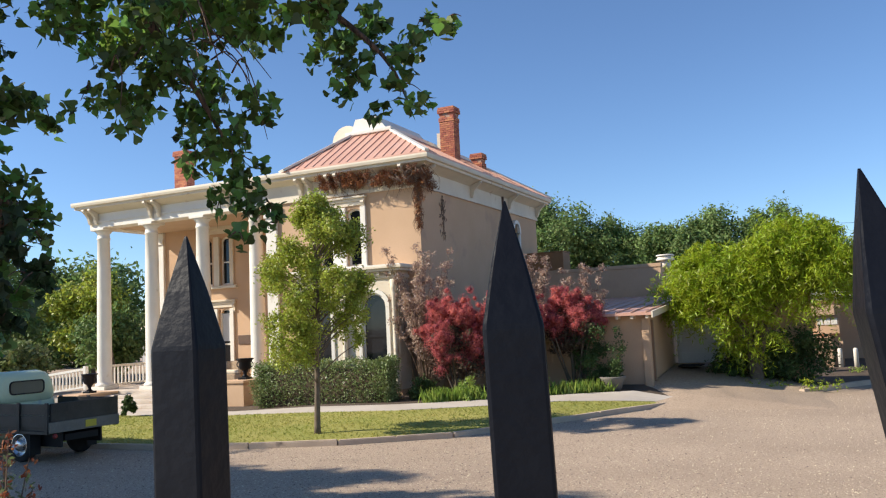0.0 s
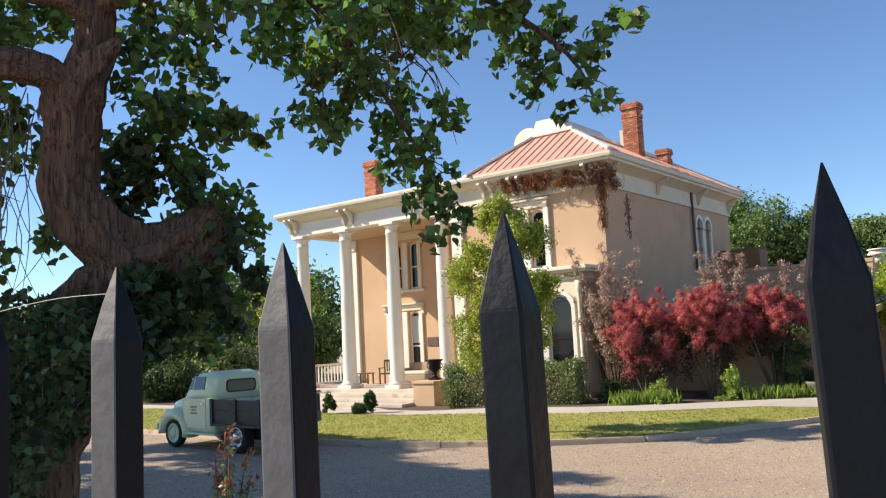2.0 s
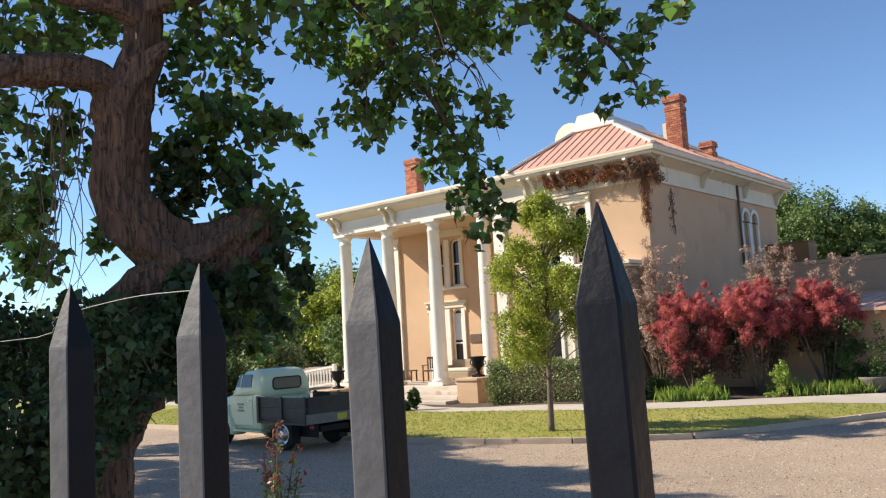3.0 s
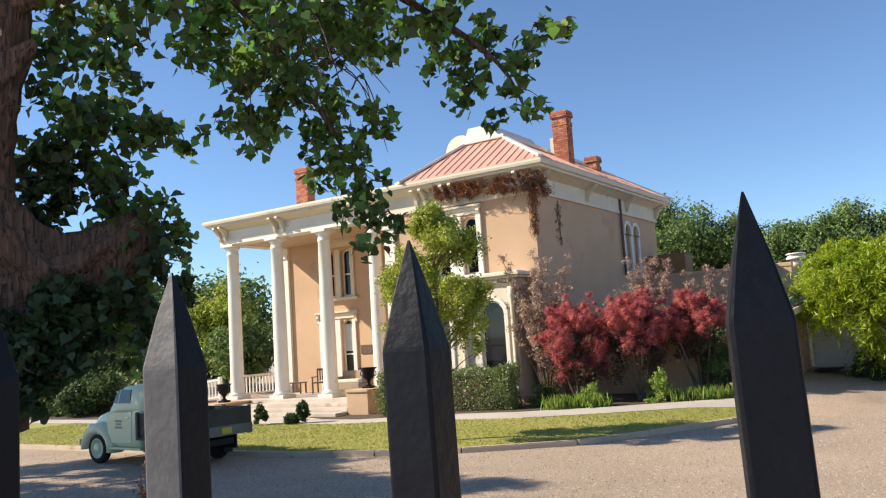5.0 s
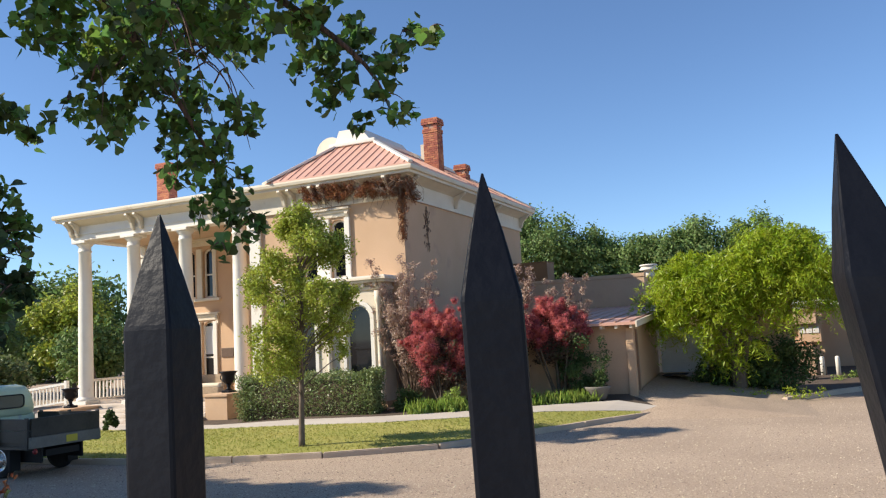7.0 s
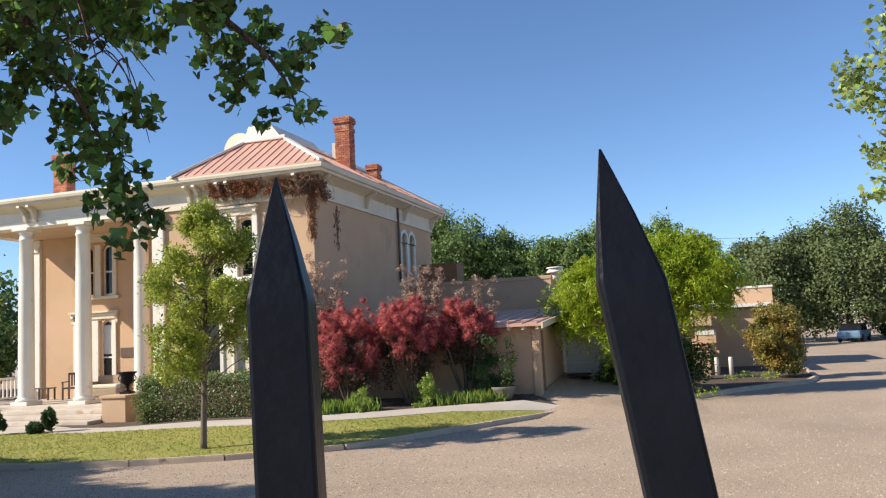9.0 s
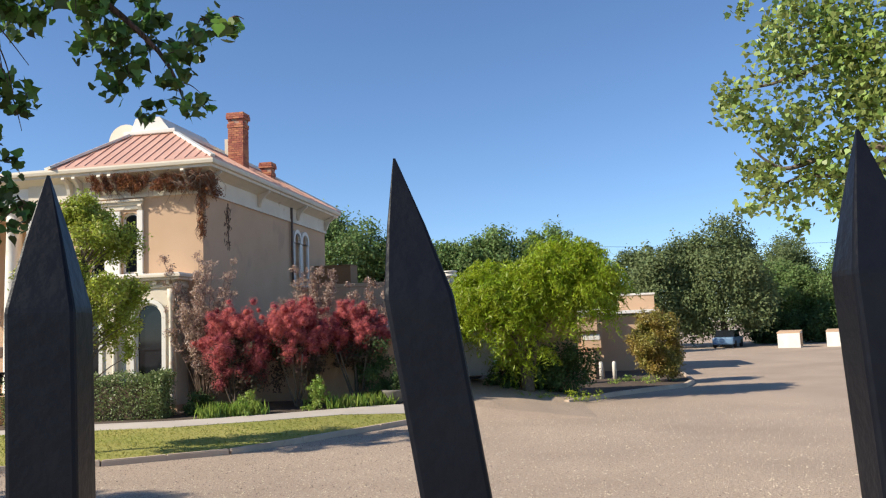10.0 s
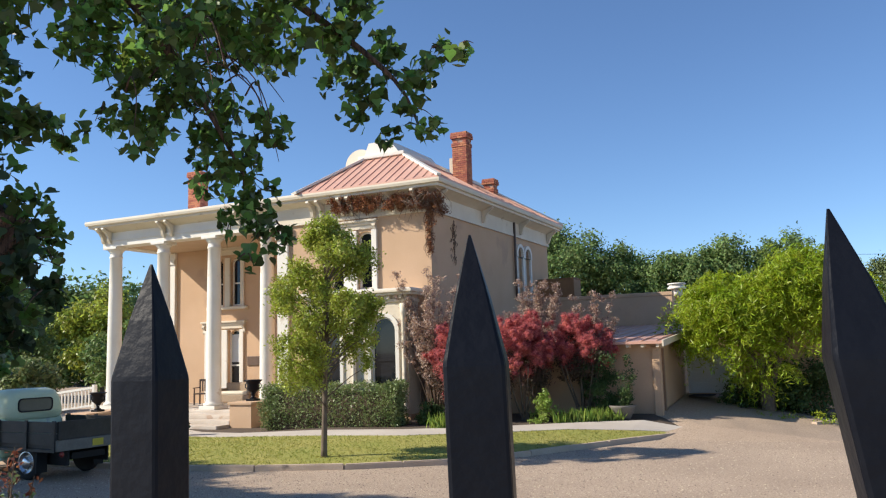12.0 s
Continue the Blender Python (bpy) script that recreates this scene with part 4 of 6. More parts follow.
def balustrade(name, x0, y0, x1, y1, z0, z1, h, label):
    b = thing(name, label, "railing")
    a, e = Vector((x0, y0, z0)), Vector((x1, y1, z1))
    n = max(2, round((e - a).length / 0.19))
    for k, (lo, hi) in (("top_rail", (h - 0.09, h)), ("bottom_rail", (0.08, 0.15))):
        s = Vector((-(e - a).y, (e - a).x, 0)).normalized() * 0.045
        bm = bmesh.new()
        v = [bm.verts.new(p + q + Vector((0, 0, zz))) for p in (a, e) for q, zz in ((-s, lo), (s, lo), (s, hi), (-s, hi))]
        for f in ((0, 1, 2, 3), (7, 6, 5, 4), (0, 4, 5, 1), (1, 5, 6, 2), (2, 6, 7, 3), (3, 7, 4, 0)):
            bm.faces.new([v[i] for i in f])
        bmesh.ops.recalc_face_normals(bm, faces=bm.faces[:])
        part(k, bm, WHITE, b)
    for i in range(n):
        p = a + (e - a) * ((i + 0.5) / n)
        part("baluster", B(p.x - 0.025, p.x + 0.025, p.y - 0.025, p.y + 0.025, p.z + 0.15, p.z + h - 0.09), WHITE, b)
    for p in (a, e):
        part("post", B(p.x - 0.07, p.x + 0.07, p.y - 0.07, p.y + 0.07, p.z, p.z + h + 0.06, bevel=0.01), WHITE, b)
    return b


balustrade("porch_railing", -26.0, 23.4, -26.0, 30.0, FLOOR, FLOOR, 0.9, "white wooden porch railing with square balusters")
balustrade("ramp_railing", -26.4, 23.0, -31.0, 23.0, FLOOR, 0.1, 0.85, "white sloping ramp railing beside the porch")
part("ramp_deck", prism(bmesh.new(), [(-26.05, 0.0), (-26.05, FLOOR - 0.01), (-31.0, 0.1), (-31.0, 0.0)], "y", 23.1, 24.6), CONCRETE, house)

# ---- the old pickup ----
MINT = mat("mint_paint", (0.66, 0.73, 0.50), 0.35, (0.60, 0.67, 0.45), 1.0, 0.6, 20, 0.02, spot=(0.48, 0.52, 0.44), spot_scale=3, spot_at=0.64)
DARKBED = mat("weathered_dark_wood", (0.026, 0.026, 0.024), 0.6, (0.055, 0.052, 0.046), 2.5, 0.9, 25, 0.3, spec=0.4)
GREYWOOD = mat("grey_plank", (0.21, 0.20, 0.175), 0.8, (0.13, 0.125, 0.11), 3, 0.8, 25, 0.3)
RUBBER = mat("tyre_rubber", (0.015, 0.015, 0.016), 0.85, None, 8, 0.5, 60, 0.2)
CHROME = mat("dull_chrome", (0.6, 0.6, 0.6), 0.25, (0.5, 0.5, 0.5), 6, 0.5, 30, 0.0, metal=1.0)
BLACK = mat("chassis_black", (0.012, 0.012, 0.013), 0.8)
truck = thing("pickup_truck", "old mint green pickup with dark wooden stake bed", "truck", (-16.2, 12.58, 0.0), -4.0)
truck.scale = (1.12, 0.94, 1.0)
# own frame: front towards -x, near side at y = -0.86


def loft(sections, name, material, parent, label="", smooth=True):
    """Closed rings of the same count joined along x."""
    bm = bmesh.new()
    rings = [[bm.verts.new(p) for p in s] for s in sections]
    k = len(rings[0])
    for a, b in zip(rings, rings[1:]):
        for i in range(k):
            bm.faces.new((a[i], a[(i + 1) % k], b[(i + 1) % k], b[i]))
    bm.faces.new(rings[0][::-1])
    bm.faces.new(rings[-1])
    bmesh.ops.recalc_face_normals(bm, faces=bm.faces[:])
    return part(name, bm, material, parent, label, smooth)


def rr(x, w, z0, z1, r, k=5, top_in=0.0):
    """A rounded upright rectangle across the truck at x; the top may be drawn in."""
    out = []
    for cx, cz, a0 in ((w - r, z1 - r, 0), (-(w - r), z1 - r, 90), (-(w - r), z0 + r, 180), (w - r, z0 + r, 270)):
        for i in range(k):
            a = radians(a0 + 90 * i / (k - 1))
            zz = cz + r * math.sin(a)
            f = 1 - top_in * max(0, (zz - z0) / (z1 - z0))
            out.append((x, (cx + r * math.cos(a)) * f, zz))
    return out


def rounded(w, z0, z1, r, k=4):
    return [(y, z) for _, y, z in rr(0, w, z0, z1, r, k)]


# cab: door height part and glasshouse
loft([rr(-1.16, 0.70, 0.42, 1.16, 0.10), rr(-1.10, 0.76, 0.40, 1.20, 0.10), rr(-0.2, 0.80, 0.40, 1.24, 0.10), rr(0.02, 0.79, 0.40, 1.24, 0.12), rr(0.06, 0.74, 0.44, 1.2, 0.12)], "cab_body", MINT, truck)
loft([rr(-1.03, 0.72, 1.17, 1.24, 0.02), rr(-0.82, 0.765, 1.17, 1.68, 0.10, top_in=0.15), rr(-0.66, 0.785, 1.17, 1.80, 0.16, top_in=0.17), rr(-0.2, 0.795, 1.17, 1.85, 0.2, top_in=0.17), rr(-0.02, 0.79, 1.17, 1.82, 0.2, top_in=0.17), rr(0.06, 0.765, 1.17, 1.74, 0.2, top_in=0.17), rr(0.085, 0.72, 1.19, 1.68, 0.2, top_in=0.17)], "cab_roof", MINT, truck)
part("rear_window", prism(bmesh.new(), rounded(0.42, 1.36, 1.62, 0.08), "x", 0.065, 0.098), mat("rear_glass", (0.10, 0.13, 0.11), 0.05), truck, "wide rear cab window")
part("rear_window_frame", ring_prism(bmesh.new(), rounded(0.442, 1.338, 1.642, 0.095), rounded(0.415, 1.365, 1.615, 0.075), "x", 0.07, 0.106), BLACK, truck, "black rubber window seal")
for s in (-1, 1):
    d = part("door", B(-1.0, -0.2, s * 0.80 - 0.012, s * 0.80 + 0.012, 0.50, 1.22, bevel=0.02), MINT, truck)
    part("handle", B(-0.36, -0.24, s * 0.83 - 0.012, s * 0.83 + 0.012, 1.08, 1.11, bevel=0.005), CHROME, d)
    for i in range(3):
        part("door_sign", B(-0.74 + 0.04 * (i % 2), -0.50 - 0.03 * (i % 2), s * 0.816 - 0.002, s * 0.816 + 0.002, 0.84 + i * 0.075, 0.89 + i * 0.075), mat("faded_lettering", (0.36, 0.40, 0.33), 0.7), d)
    q = [(-0.86, 1.27), (-0.30, 1.27), (-0.32, 1.58), (-0.74, 1.58)]
    bm = prism(bmesh.new(), q, "y", s * 0.757 - 0.02, s * 0.757 + 0.02)
    bmesh.ops.transform(bm, verts=bm.verts[:], matrix=Matrix.Translation((0, 0, 1.26)) @ Matrix.Rotation(s * radians(11.5), 4, "X") @ Matrix.Translation((0, 0, -1.26)) )
    part("side_window", bm, mat("cab_glass", (0.05, 0.065, 0.07), 0.06), truck)
    vp = prism(bmesh.new(), [(-0.70, 1.26), (-0.675, 1.26), (-0.635, 1.59), (-0.66, 1.59)], "y", s * 0.757 - 0.026, s * 0.757 + 0.026)
    bmesh.ops.transform(vp, verts=vp.verts[:], matrix=Matrix.Translation((0, 0, 1.26)) @ Matrix.Rotation(s * radians(11.5), 4, "X") @ Matrix.Translation((0, 0, -1.26)))
    part("vent_post", vp, MINT, truck)
bm = prism(bmesh.new(), [(-0.56, 1.28), (0.56, 1.28), (0.50, 1.60), (-0.50, 1.60)], "x", -0.01, 0.01)
bmesh.ops.transform(bm, verts=bm.verts[:], matrix=pose(-0.94, 0, 1.45) @ Matrix.Rotation(radians(25.5), 4, "Y") @ Matrix.Translation((0, 0, -1.44)))
part("windscreen", bm, GLASSD, truck)
part("sun_visor", B(-0.96, -0.76, -0.58, 0.58, 1.655, 1.69, bevel=0.01), MINT, truck)
# the cab stands a little forward on the frame
for c in [o for o in truck.children if o.name.split(".")[0] in ("cab_body", "cab_roof", "rear_window", "rear_window_frame", "door", "side_window", "vent_post", "windscreen", "sun_visor")]:
    for o in (c, *c.children):
        o.data.transform(Matrix.Translation((-0.16, 0, 0)) @ Matrix.Diagonal((1.12, 1, 1, 1)))
# hood and nose
loft([rr(-2.28, 0.38, 0.60, 1.02, 0.16), rr(-2.22, 0.46, 0.54, 1.10, 0.2), rr(-1.9, 0.52, 0.5, 1.19, 0.24), rr(-1.5, 0.57, 0.5, 1.25, 0.25), rr(-1.12, 0.66, 0.5, 1.28, 0.24)], "hood", MINT, truck, "rounded bulbous hood")
for i in range(5):
    part("grille_bar", B(-2.33, -2.27, -0.40 + 0.02 * i, 0.40 - 0.02 * i, 0.58 + i * 0.075, 0.61 + i * 0.075, bevel=0.006), CHROME, truck)
part("front_bumper", B(-2.46, -2.38, -0.84, 0.84, 0.42, 0.56, bevel=0.03), CHROME, truck)


def fender(cx, s, w, material, r, fat, name):
    """A pontoon fender: a half-hoop of round section over a wheel."""
    secs = []
    for i in range(11):
        a = radians(-10 + 195 * i / 10)
        cxx, cz = cx + r * math.cos(a) * 1.12, 0.36 + r * math.sin(a)
        ring = []
        for j in range(10):
            b = 2 * math.pi * j / 10
            rad = fat * (0.9 + 0.3 * math.sin(a))
            off = rad * math.cos(b)
            ring.append((cxx + off * math.cos(a), s * w + 0.23 * math.sin(b), cz + off * math.sin(a)))
        secs.append(ring)
    return loft(secs, name, material, truck)


for s in (-1, 1):
    fender(-1.72, s, 0.66, MINT, 0.46, 0.135, "front_fender")
    part("running_board", B(-1.25, 0.0, s * 0.72 - 0.14, s * 0.72 + 0.14, 0.36, 0.41, bevel=0.015), MINT, truck)
    part("headlight", lathe(bmesh.new(), [(0.10, 0.0), (0.11, 0.05), (0.08, 0.14), (0.03, 0.18)], 0, 0, 14), CHROME, truck, smooth=True).matrix_local = pose(-2.14, s * 0.66, 0.82, 0, 90, 0)
    # black panel added to stand for the dark shade under the bed
    part("splash_panel", B(0.05, 1.6, s * 0.5 - 0.02, s * 0.5 + 0.02, 0.3, 0.64), BLACK, truck)


def wheel(x, y, s):
    w = new("wheel")
    w.parent = truck
    w.location = (x, y, 0.355)
    w.rotation_euler = (radians(-90) * s, 0, 0)
    part("tyre", lathe(bmesh.new(), [(0.25, -0.085), (0.33, -0.09), (0.355, -0.05), (0.355, 0.05), (0.33, 0.09), (0.25, 0.085)], 0, 0, 28), RUBBER, w, smooth=True)
    part("rim", lathe(bmesh.new(), [(0.24, 0.086), (0.235, 0.094), (0.19, 0.072), (0.13, 0.062), (0.12, 0.10), (0.07, 0.125), (0.02, 0.13)], 0, 0, 24), MINT if x < 0 else CHROME, w, smooth=True)
    return w


for x in (-1.72, 0.72):
    for s in (-1, 1):
        wheel(x, s * 0.72, s)
part("chassis", B(-2.1, 1.6, -0.42, 0.42, 0.42, 0.55), BLACK, truck)
part("axle", B(0.66, 0.78, -0.66, 0.66, 0.30, 0.41), BLACK, truck)
part("bed_floor", B(-0.1, 1.66, -0.84, 0.84, 0.66, 0.74), DARKBED, truck)
for s in (-1, 1):
    for i in range(2):
        part("side_board", B(-0.1, 1.66, s * 0.85 - 0.02, s * 0.85 + 0.02, 0.742 + i * 0.235, 0.97 + i * 0.235, bevel=0.006), DARKBED, truck)
    for x in (-0.06, 0.8, 1.62):
        part("stake", B(x - 0.04, x + 0.04, s * 0.89 - 0.02, s * 0.89 + 0.02, 0.6, 1.23, bevel=0.005), DARKBED, truck)
    part("bed_rail", B(-0.1, 1.66, s * 0.87 - 0.03, s * 0.87 + 0.03, 0.60, 0.658), DARKBED, truck)
    part("mud_flap", B(1.06, 1.09, s * 0.72 - 0.13, s * 0.72 + 0.13, 0.16, 0.58), BLACK, truck)
tail = part("tailgate", B(1.66, 1.70, -0.84, 0.84, 0.845, 1.215, bevel=0.008), DARKBED, truck)
part("sill_plank", B(1.64, 1.72, -0.88, 0.88, 0.62, 0.84, bevel=0.01), GREYWOOD, truck, "weathered grey rear plank")
part("number_plate", B(1.722, 1.728, -0.02, 0.26, 0.66, 0.80), mat("yellow_plate", (0.62, 0.52, 0.05), 0.5), truck, "yellow plate")
part("tail_light", lathe(bmesh.new(), [(0.05, 0), (0.055, 0.03), (0.03, 0.06)], 0, 0, 12), mat("red_lens", (0.25, 0.02, 0.02), 0.2), truck).matrix_local = pose(1.71, -0.78, 0.56, 0, 90, 0)
load = part("load_board", B(0.3, 1.5, -0.45, 0.6, 0.745, 0.81, bevel=0.01), mat("new_plank", (0.50, 0.33, 0.20), 0.8, (0.4, 0.25, 0.15), 3, 0.8, 30, 0.2), truck)

# ---- plants ----
def tree(name, label, category="tree", group=""):
    return thing(name, label, category, group=group)


# the old cottonwood by the fence
cw = tree("cottonwood_tree", "old cottonwood with thick furrowed forked trunk and heart-shaped leaves")
tk = bmesh.new()
tube(tk, [(-5.6, 2.1, -0.1), (-5.5, 2.25, 0.7), (-5.45, 2.38, 1.44), (-5.45, 2.48, 1.85), (-5.40, 2.63, 2.21), (-5.27, 2.77, 2.54), (-5.14, 2.89, 2.80), (-4.97, 3.03, 2.98), (-4.74, 3.18, 3.10), (-4.59, 3.28, 3.21), (-4.47, 3.35, 3.30)], [0.52, 0.42, 0.36, 0.34, 0.32, 0.30, 0.27, 0.23, 0.18, 0.17, 0.12], 56, 0.24)
part("trunk", tk, BARK, cw, smooth=True)
for pts, rad in (
    ([(-5.0, 3.02, 2.95), (-5.06, 2.89, 3.10), (-5.12, 2.73, 3.25), (-5.17, 2.62, 3.45), (-5.16, 2.60, 3.64), (-5.11, 2.59, 3.86), (-5.05, 2.58, 4.08), (-4.96, 2.63, 4.24), (-4.87, 2.68, 4.34), (-4.77, 2.73, 4.44)], [0.24, 0.22, 0.19, 0.165, 0.155, 0.155, 0.16, 0.12, 0.075, 0.02]),
    ([(-5.03, 2.61, 4.04), (-5.08, 2.53, 4.13), (-5.08, 2.42, 4.21), (-5.09, 2.26, 4.23), (-5.14, 2.03, 4.20), (-5.18, 1.85, 4.16), (-5.19, 1.40, 4.05), (-5.2, 0.8, 4.0)], [0.13, 0.12, 0.105, 0.10, 0.095, 0.09, 0.08, 0.06]),
    ([(-5.08, 2.62, 4.10), (-4.99, 2.67, 4.41), (-4.96, 2.68, 4.62), (-4.92, 2.67, 4.85), (-4.81, 2.64, 5.31), (-4.6, 2.5, 6.2)], [0.13, 0.115, 0.11, 0.105, 0.09, 0.05]),
    ([(-4.95, 2.68, 4.60), (-4.94, 2.45, 4.68), (-5.01, 2.19, 4.69), (-5.1, 1.6, 4.9)], [0.10, 0.075, 0.07, 0.05]),
    ([(-4.93, 2.64, 4.68), (-4.73, 2.77, 4.73), (-4.58, 2.89, 4.76), (-4.34, 2.94, 5.0)], [0.08, 0.055, 0.05, 0.04]),
    ([(-4.72, 2.55, 5.4), (-4.34, 2.94, 5.22), (-3.98, 3.39, 4.92), (-3.74, 3.81, 4.38), (-3.57, 3.99, 4.0), (-3.40, 4.16, 3.55)], [0.09, 0.06, 0.045, 0.03, 0.018, 0.007]),
    ([(-4.2, 3.08, 5.15), (-3.4, 3.8, 4.95), (-2.9, 4.3, 4.6), (-2.5, 4.55, 4.2), (-2.42, 4.75, 3.9)], [0.045, 0.035, 0.025, 0.014, 0.006]),
):
    part("limb", tube(bmesh.new(), pts, rad, 40 if rad[0] > 0.1 else 8, 0.24 if rad[0] > 0.1 else 0.05), BARK, cw, smooth=True)
# bare hanging twigs and thin dead vines beside the trunk
r3 = random.Random(9)
for i in range(16):
    a = Vector((r3.uniform(-3.95, -3.2), r3.uniform(3.5, 4.2), r3.uniform(4.0, 4.6)))
    d = Vector((r3.uniform(0.1, 0.5), r3.uniform(-0.2, 0.3), 0))
    part("bare_twig", tube(bmesh.new(), [a, a + d * 0.4 + Vector((0, 0, 0.05)), a + d * 0.8 + Vector((0, 0, -0.12)), a + d + Vector((r3.uniform(-0.05, 0.12), 0, -0.32))], [0.007, 0.005, 0.004, 0.002], 5), BARK, cw)
for i in range(14):
    a = Vector((-5.25 - r3.uniform(0, 0.12), 2.45 - r3.uniform(0, 0.3), 4.1 + r3.uniform(-0.1, 0.1)))
    part("dead_vine", tube(bmesh.new(), [a, a + Vector((r3.uniform(-0.08, 0.08), r3.uniform(-0.1, 0.06), -0.4)), a + Vector((r3.uniform(-0.14, 0.1), r3.uniform(-0.12, 0.1), -0.85)), a + Vector((r3.uniform(-0.2, 0.15), r3.uniform(-0.2, 0.12), -1.25))], [0.004, 0.003, 0.003, 0.0015], 4), TWIG, cw)
CW_OVER = [(-3.96, 3.36, 4.50, 0.27), (-4.07, 3.87, 4.63, 0.34), (-3.34, 3.55, 4.29, 0.29), (-3.58, 4.31, 4.64, 0.34), (-3.00, 3.99, 4.45, 0.26), (-3.89, 3.48, 4.20, 0.19), (-4.01, 3.92, 4.29, 0.25), (-3.68, 3.78, 3.94, 0.23), (-3.96, 3.73, 3.90, 0.18), (-3.72, 3.23, 3.80, 0.11), (-3.72, 4.18, 4.06, 0.24), (-3.52, 4.16, 3.79, 0.24), (-3.20, 4.13, 3.80, 0.17), (-3.81, 4.30, 3.65, 0.20), (-3.33, 4.09, 3.49, 0.19), (-3.39, 4.27, 3.33, 0.17), (-3.34, 3.92, 3.22, 0.11), (-3.26, 4.33, 3.18, 0.13), (-3.32, 4.06, 3.02, 0.09), (-3.43, 3.74, 4.10, 0.19), (-3.71, 3.86, 4.72, 0.37), (-3.06, 3.80, 4.64, 0.34), (-3.76, 3.39, 4.75, 0.31)]
CW_ARM = [(-2.85, 4.22, 4.43, 0.23), (-3.01, 4.71, 4.36, 0.19), (-2.52, 4.17, 3.96, 0.16), (-2.72, 4.85, 4.44, 0.19), (-2.31, 4.44, 4.07, 0.13), (-2.37, 4.60, 3.94, 0.13), (-2.44, 5.02, 3.94, 0.09), (-2.53, 4.54, 3.80, 0.09), (-2.28, 4.64, 4.33, 0.15), (-1.90, 4.26, 4.17, 0.10), (-2.78, 4.53, 4.53, 0.20), (-2.73, 4.21, 4.69, 0.31)]
CW_SIDE = [(-4.86, 3.00, 4.59, 0.30), (-5.04, 3.51, 4.69, 0.27), (-4.68, 2.88, 4.08, 0.28), (-5.13, 3.56, 4.37, 0.23), (-4.79, 3.16, 3.84, 0.29), (-4.69, 3.43, 3.98, 0.19), (-4.86, 3.87, 4.03, 0.16), (-4.82, 3.37, 3.63, 0.21), (-5.13, 3.06, 3.89, 0.21), (-4.45, 3.32, 3.29, 0.23), (-4.94, 3.90, 3.23, 0.15), (-5.02, 3.44, 3.17, 0.26), (-4.74, 3.52, 2.94, 0.25), (-5.28, 3.57, 2.82, 0.27), (-4.76, 3.48, 2.66, 0.21), (-4.96, 3.47, 2.47, 0.17), (-4.88, 3.01, 2.63, 0.24), (-5.06, 3.18, 2.96, 0.21), (-4.29, 3.20, 4.64, 0.28), (-4.46, 2.93, 4.85, 0.37)]
CW_LEFT = [(-5.75, 2.31, 4.76, 0.37), (-6.00, 2.79, 4.87, 0.29), (-5.60, 2.25, 4.06, 0.26), (-6.25, 2.82, 4.08, 0.24), (-5.84, 2.34, 3.73, 0.22), (-6.03, 2.31, 3.43, 0.23), (-6.05, 2.35, 3.07, 0.27), (-5.94, 2.88, 3.29, 0.18), (-5.43, 2.03, 4.44, 0.26), (-6.26, 2.05, 4.38, 0.43), (-5.70, 2.78, 5.13, 0.38), (-5.47, 2.12, 5.02, 0.40)]
CW_LOW = [(-4.76, 2.34, 2.64, 0.16), (-4.68, 2.51, 2.49, 0.18), (-4.74, 2.39, 2.36, 0.18), (-4.62, 2.62, 2.31, 0.17), (-4.61, 2.42, 2.19, 0.17), (-4.66, 2.73, 2.62, 0.15), (-4.71, 2.23, 2.21, 0.18), (-4.75, 2.16, 2.44, 0.2), (-4.65, 2.76, 2.44, 0.16), (-4.81, 2.02, 2.19, 0.22), (-5.25, 2.03, 2.53, 0.31), (-5.56, 2.41, 2.38, 0.34), (-4.90, 1.89, 2.08, 0.33), (-5.53, 2.47, 2.08, 0.29), (-4.98, 2.05, 1.77, 0.34), (-4.94, 2.44, 1.95, 0.13), (-5.65, 1.86, 2.27, 0.41), (-5.22, 1.71, 1.81, 0.38), (-5.04, 2.55, 2.18, 0.16), (-4.53, 2.41, 2.36, 0.18), (-5.08, 2.92, 2.49, 0.18)]
CW_CROOK = [(-5.22, 3.0, 3.34, 0.13), (-4.65, 3.0, 2.84, 0.23), (-4.57, 3.2, 2.77, 0.19), (-4.34, 3.3, 3.05, 0.15), (-4.23, 3.3, 2.78, 0.13), (-4.79, 2.8, 2.78, 0.19), (-4.66, 2.8, 2.49, 0.19), (-4.6, 3.0, 2.51, 0.13), (-4.48, 3.3, 2.54, 0.1), (-4.99, 3.1, 3.58, 0.17), (-5.25, 3.0, 3.69, 0.13), (-4.74, 3.2, 3.51, 0.16), (-5.05, 3.15, 3.75, 0.16)]
CW_HANG = [(-4.95, 2.7, 2.73, 0.21), (-4.75, 2.8, 2.85, 0.17), (-4.92, 2.7, 2.45, 0.19), (-4.78, 2.8, 2.58, 0.15), (-5.01, 2.7, 2.22, 0.16), (-4.94, 2.8, 2.28, 0.1), (-5.49, 3.3, 3.7, 0.16), (-5.61, 3.2, 3.79, 0.18), (-5.53, 3.3, 3.54, 0.14), (-5.76, 3.2, 3.64, 0.16)]
CW_FRONT = [(-4.5, 2.0, 2.6, 0.19), (-4.22, 2.05, 2.45, 0.17), (-4.37, 2.0, 2.33, 0.23), (-4.1, 2.1, 2.37, 0.17), (-4.16, 2.0, 2.15, 0.18), (-4.33, 1.9, 2.05, 0.2), (-4.0, 2.1, 2.15, 0.08), (-4.15, 1.9, 1.89, 0.12), (-4.2, 2.1, 2.56, 0.14), (-4.39, 1.9, 1.71, 0.17), (-4.6, 2.2, 2.2, 0.25)]
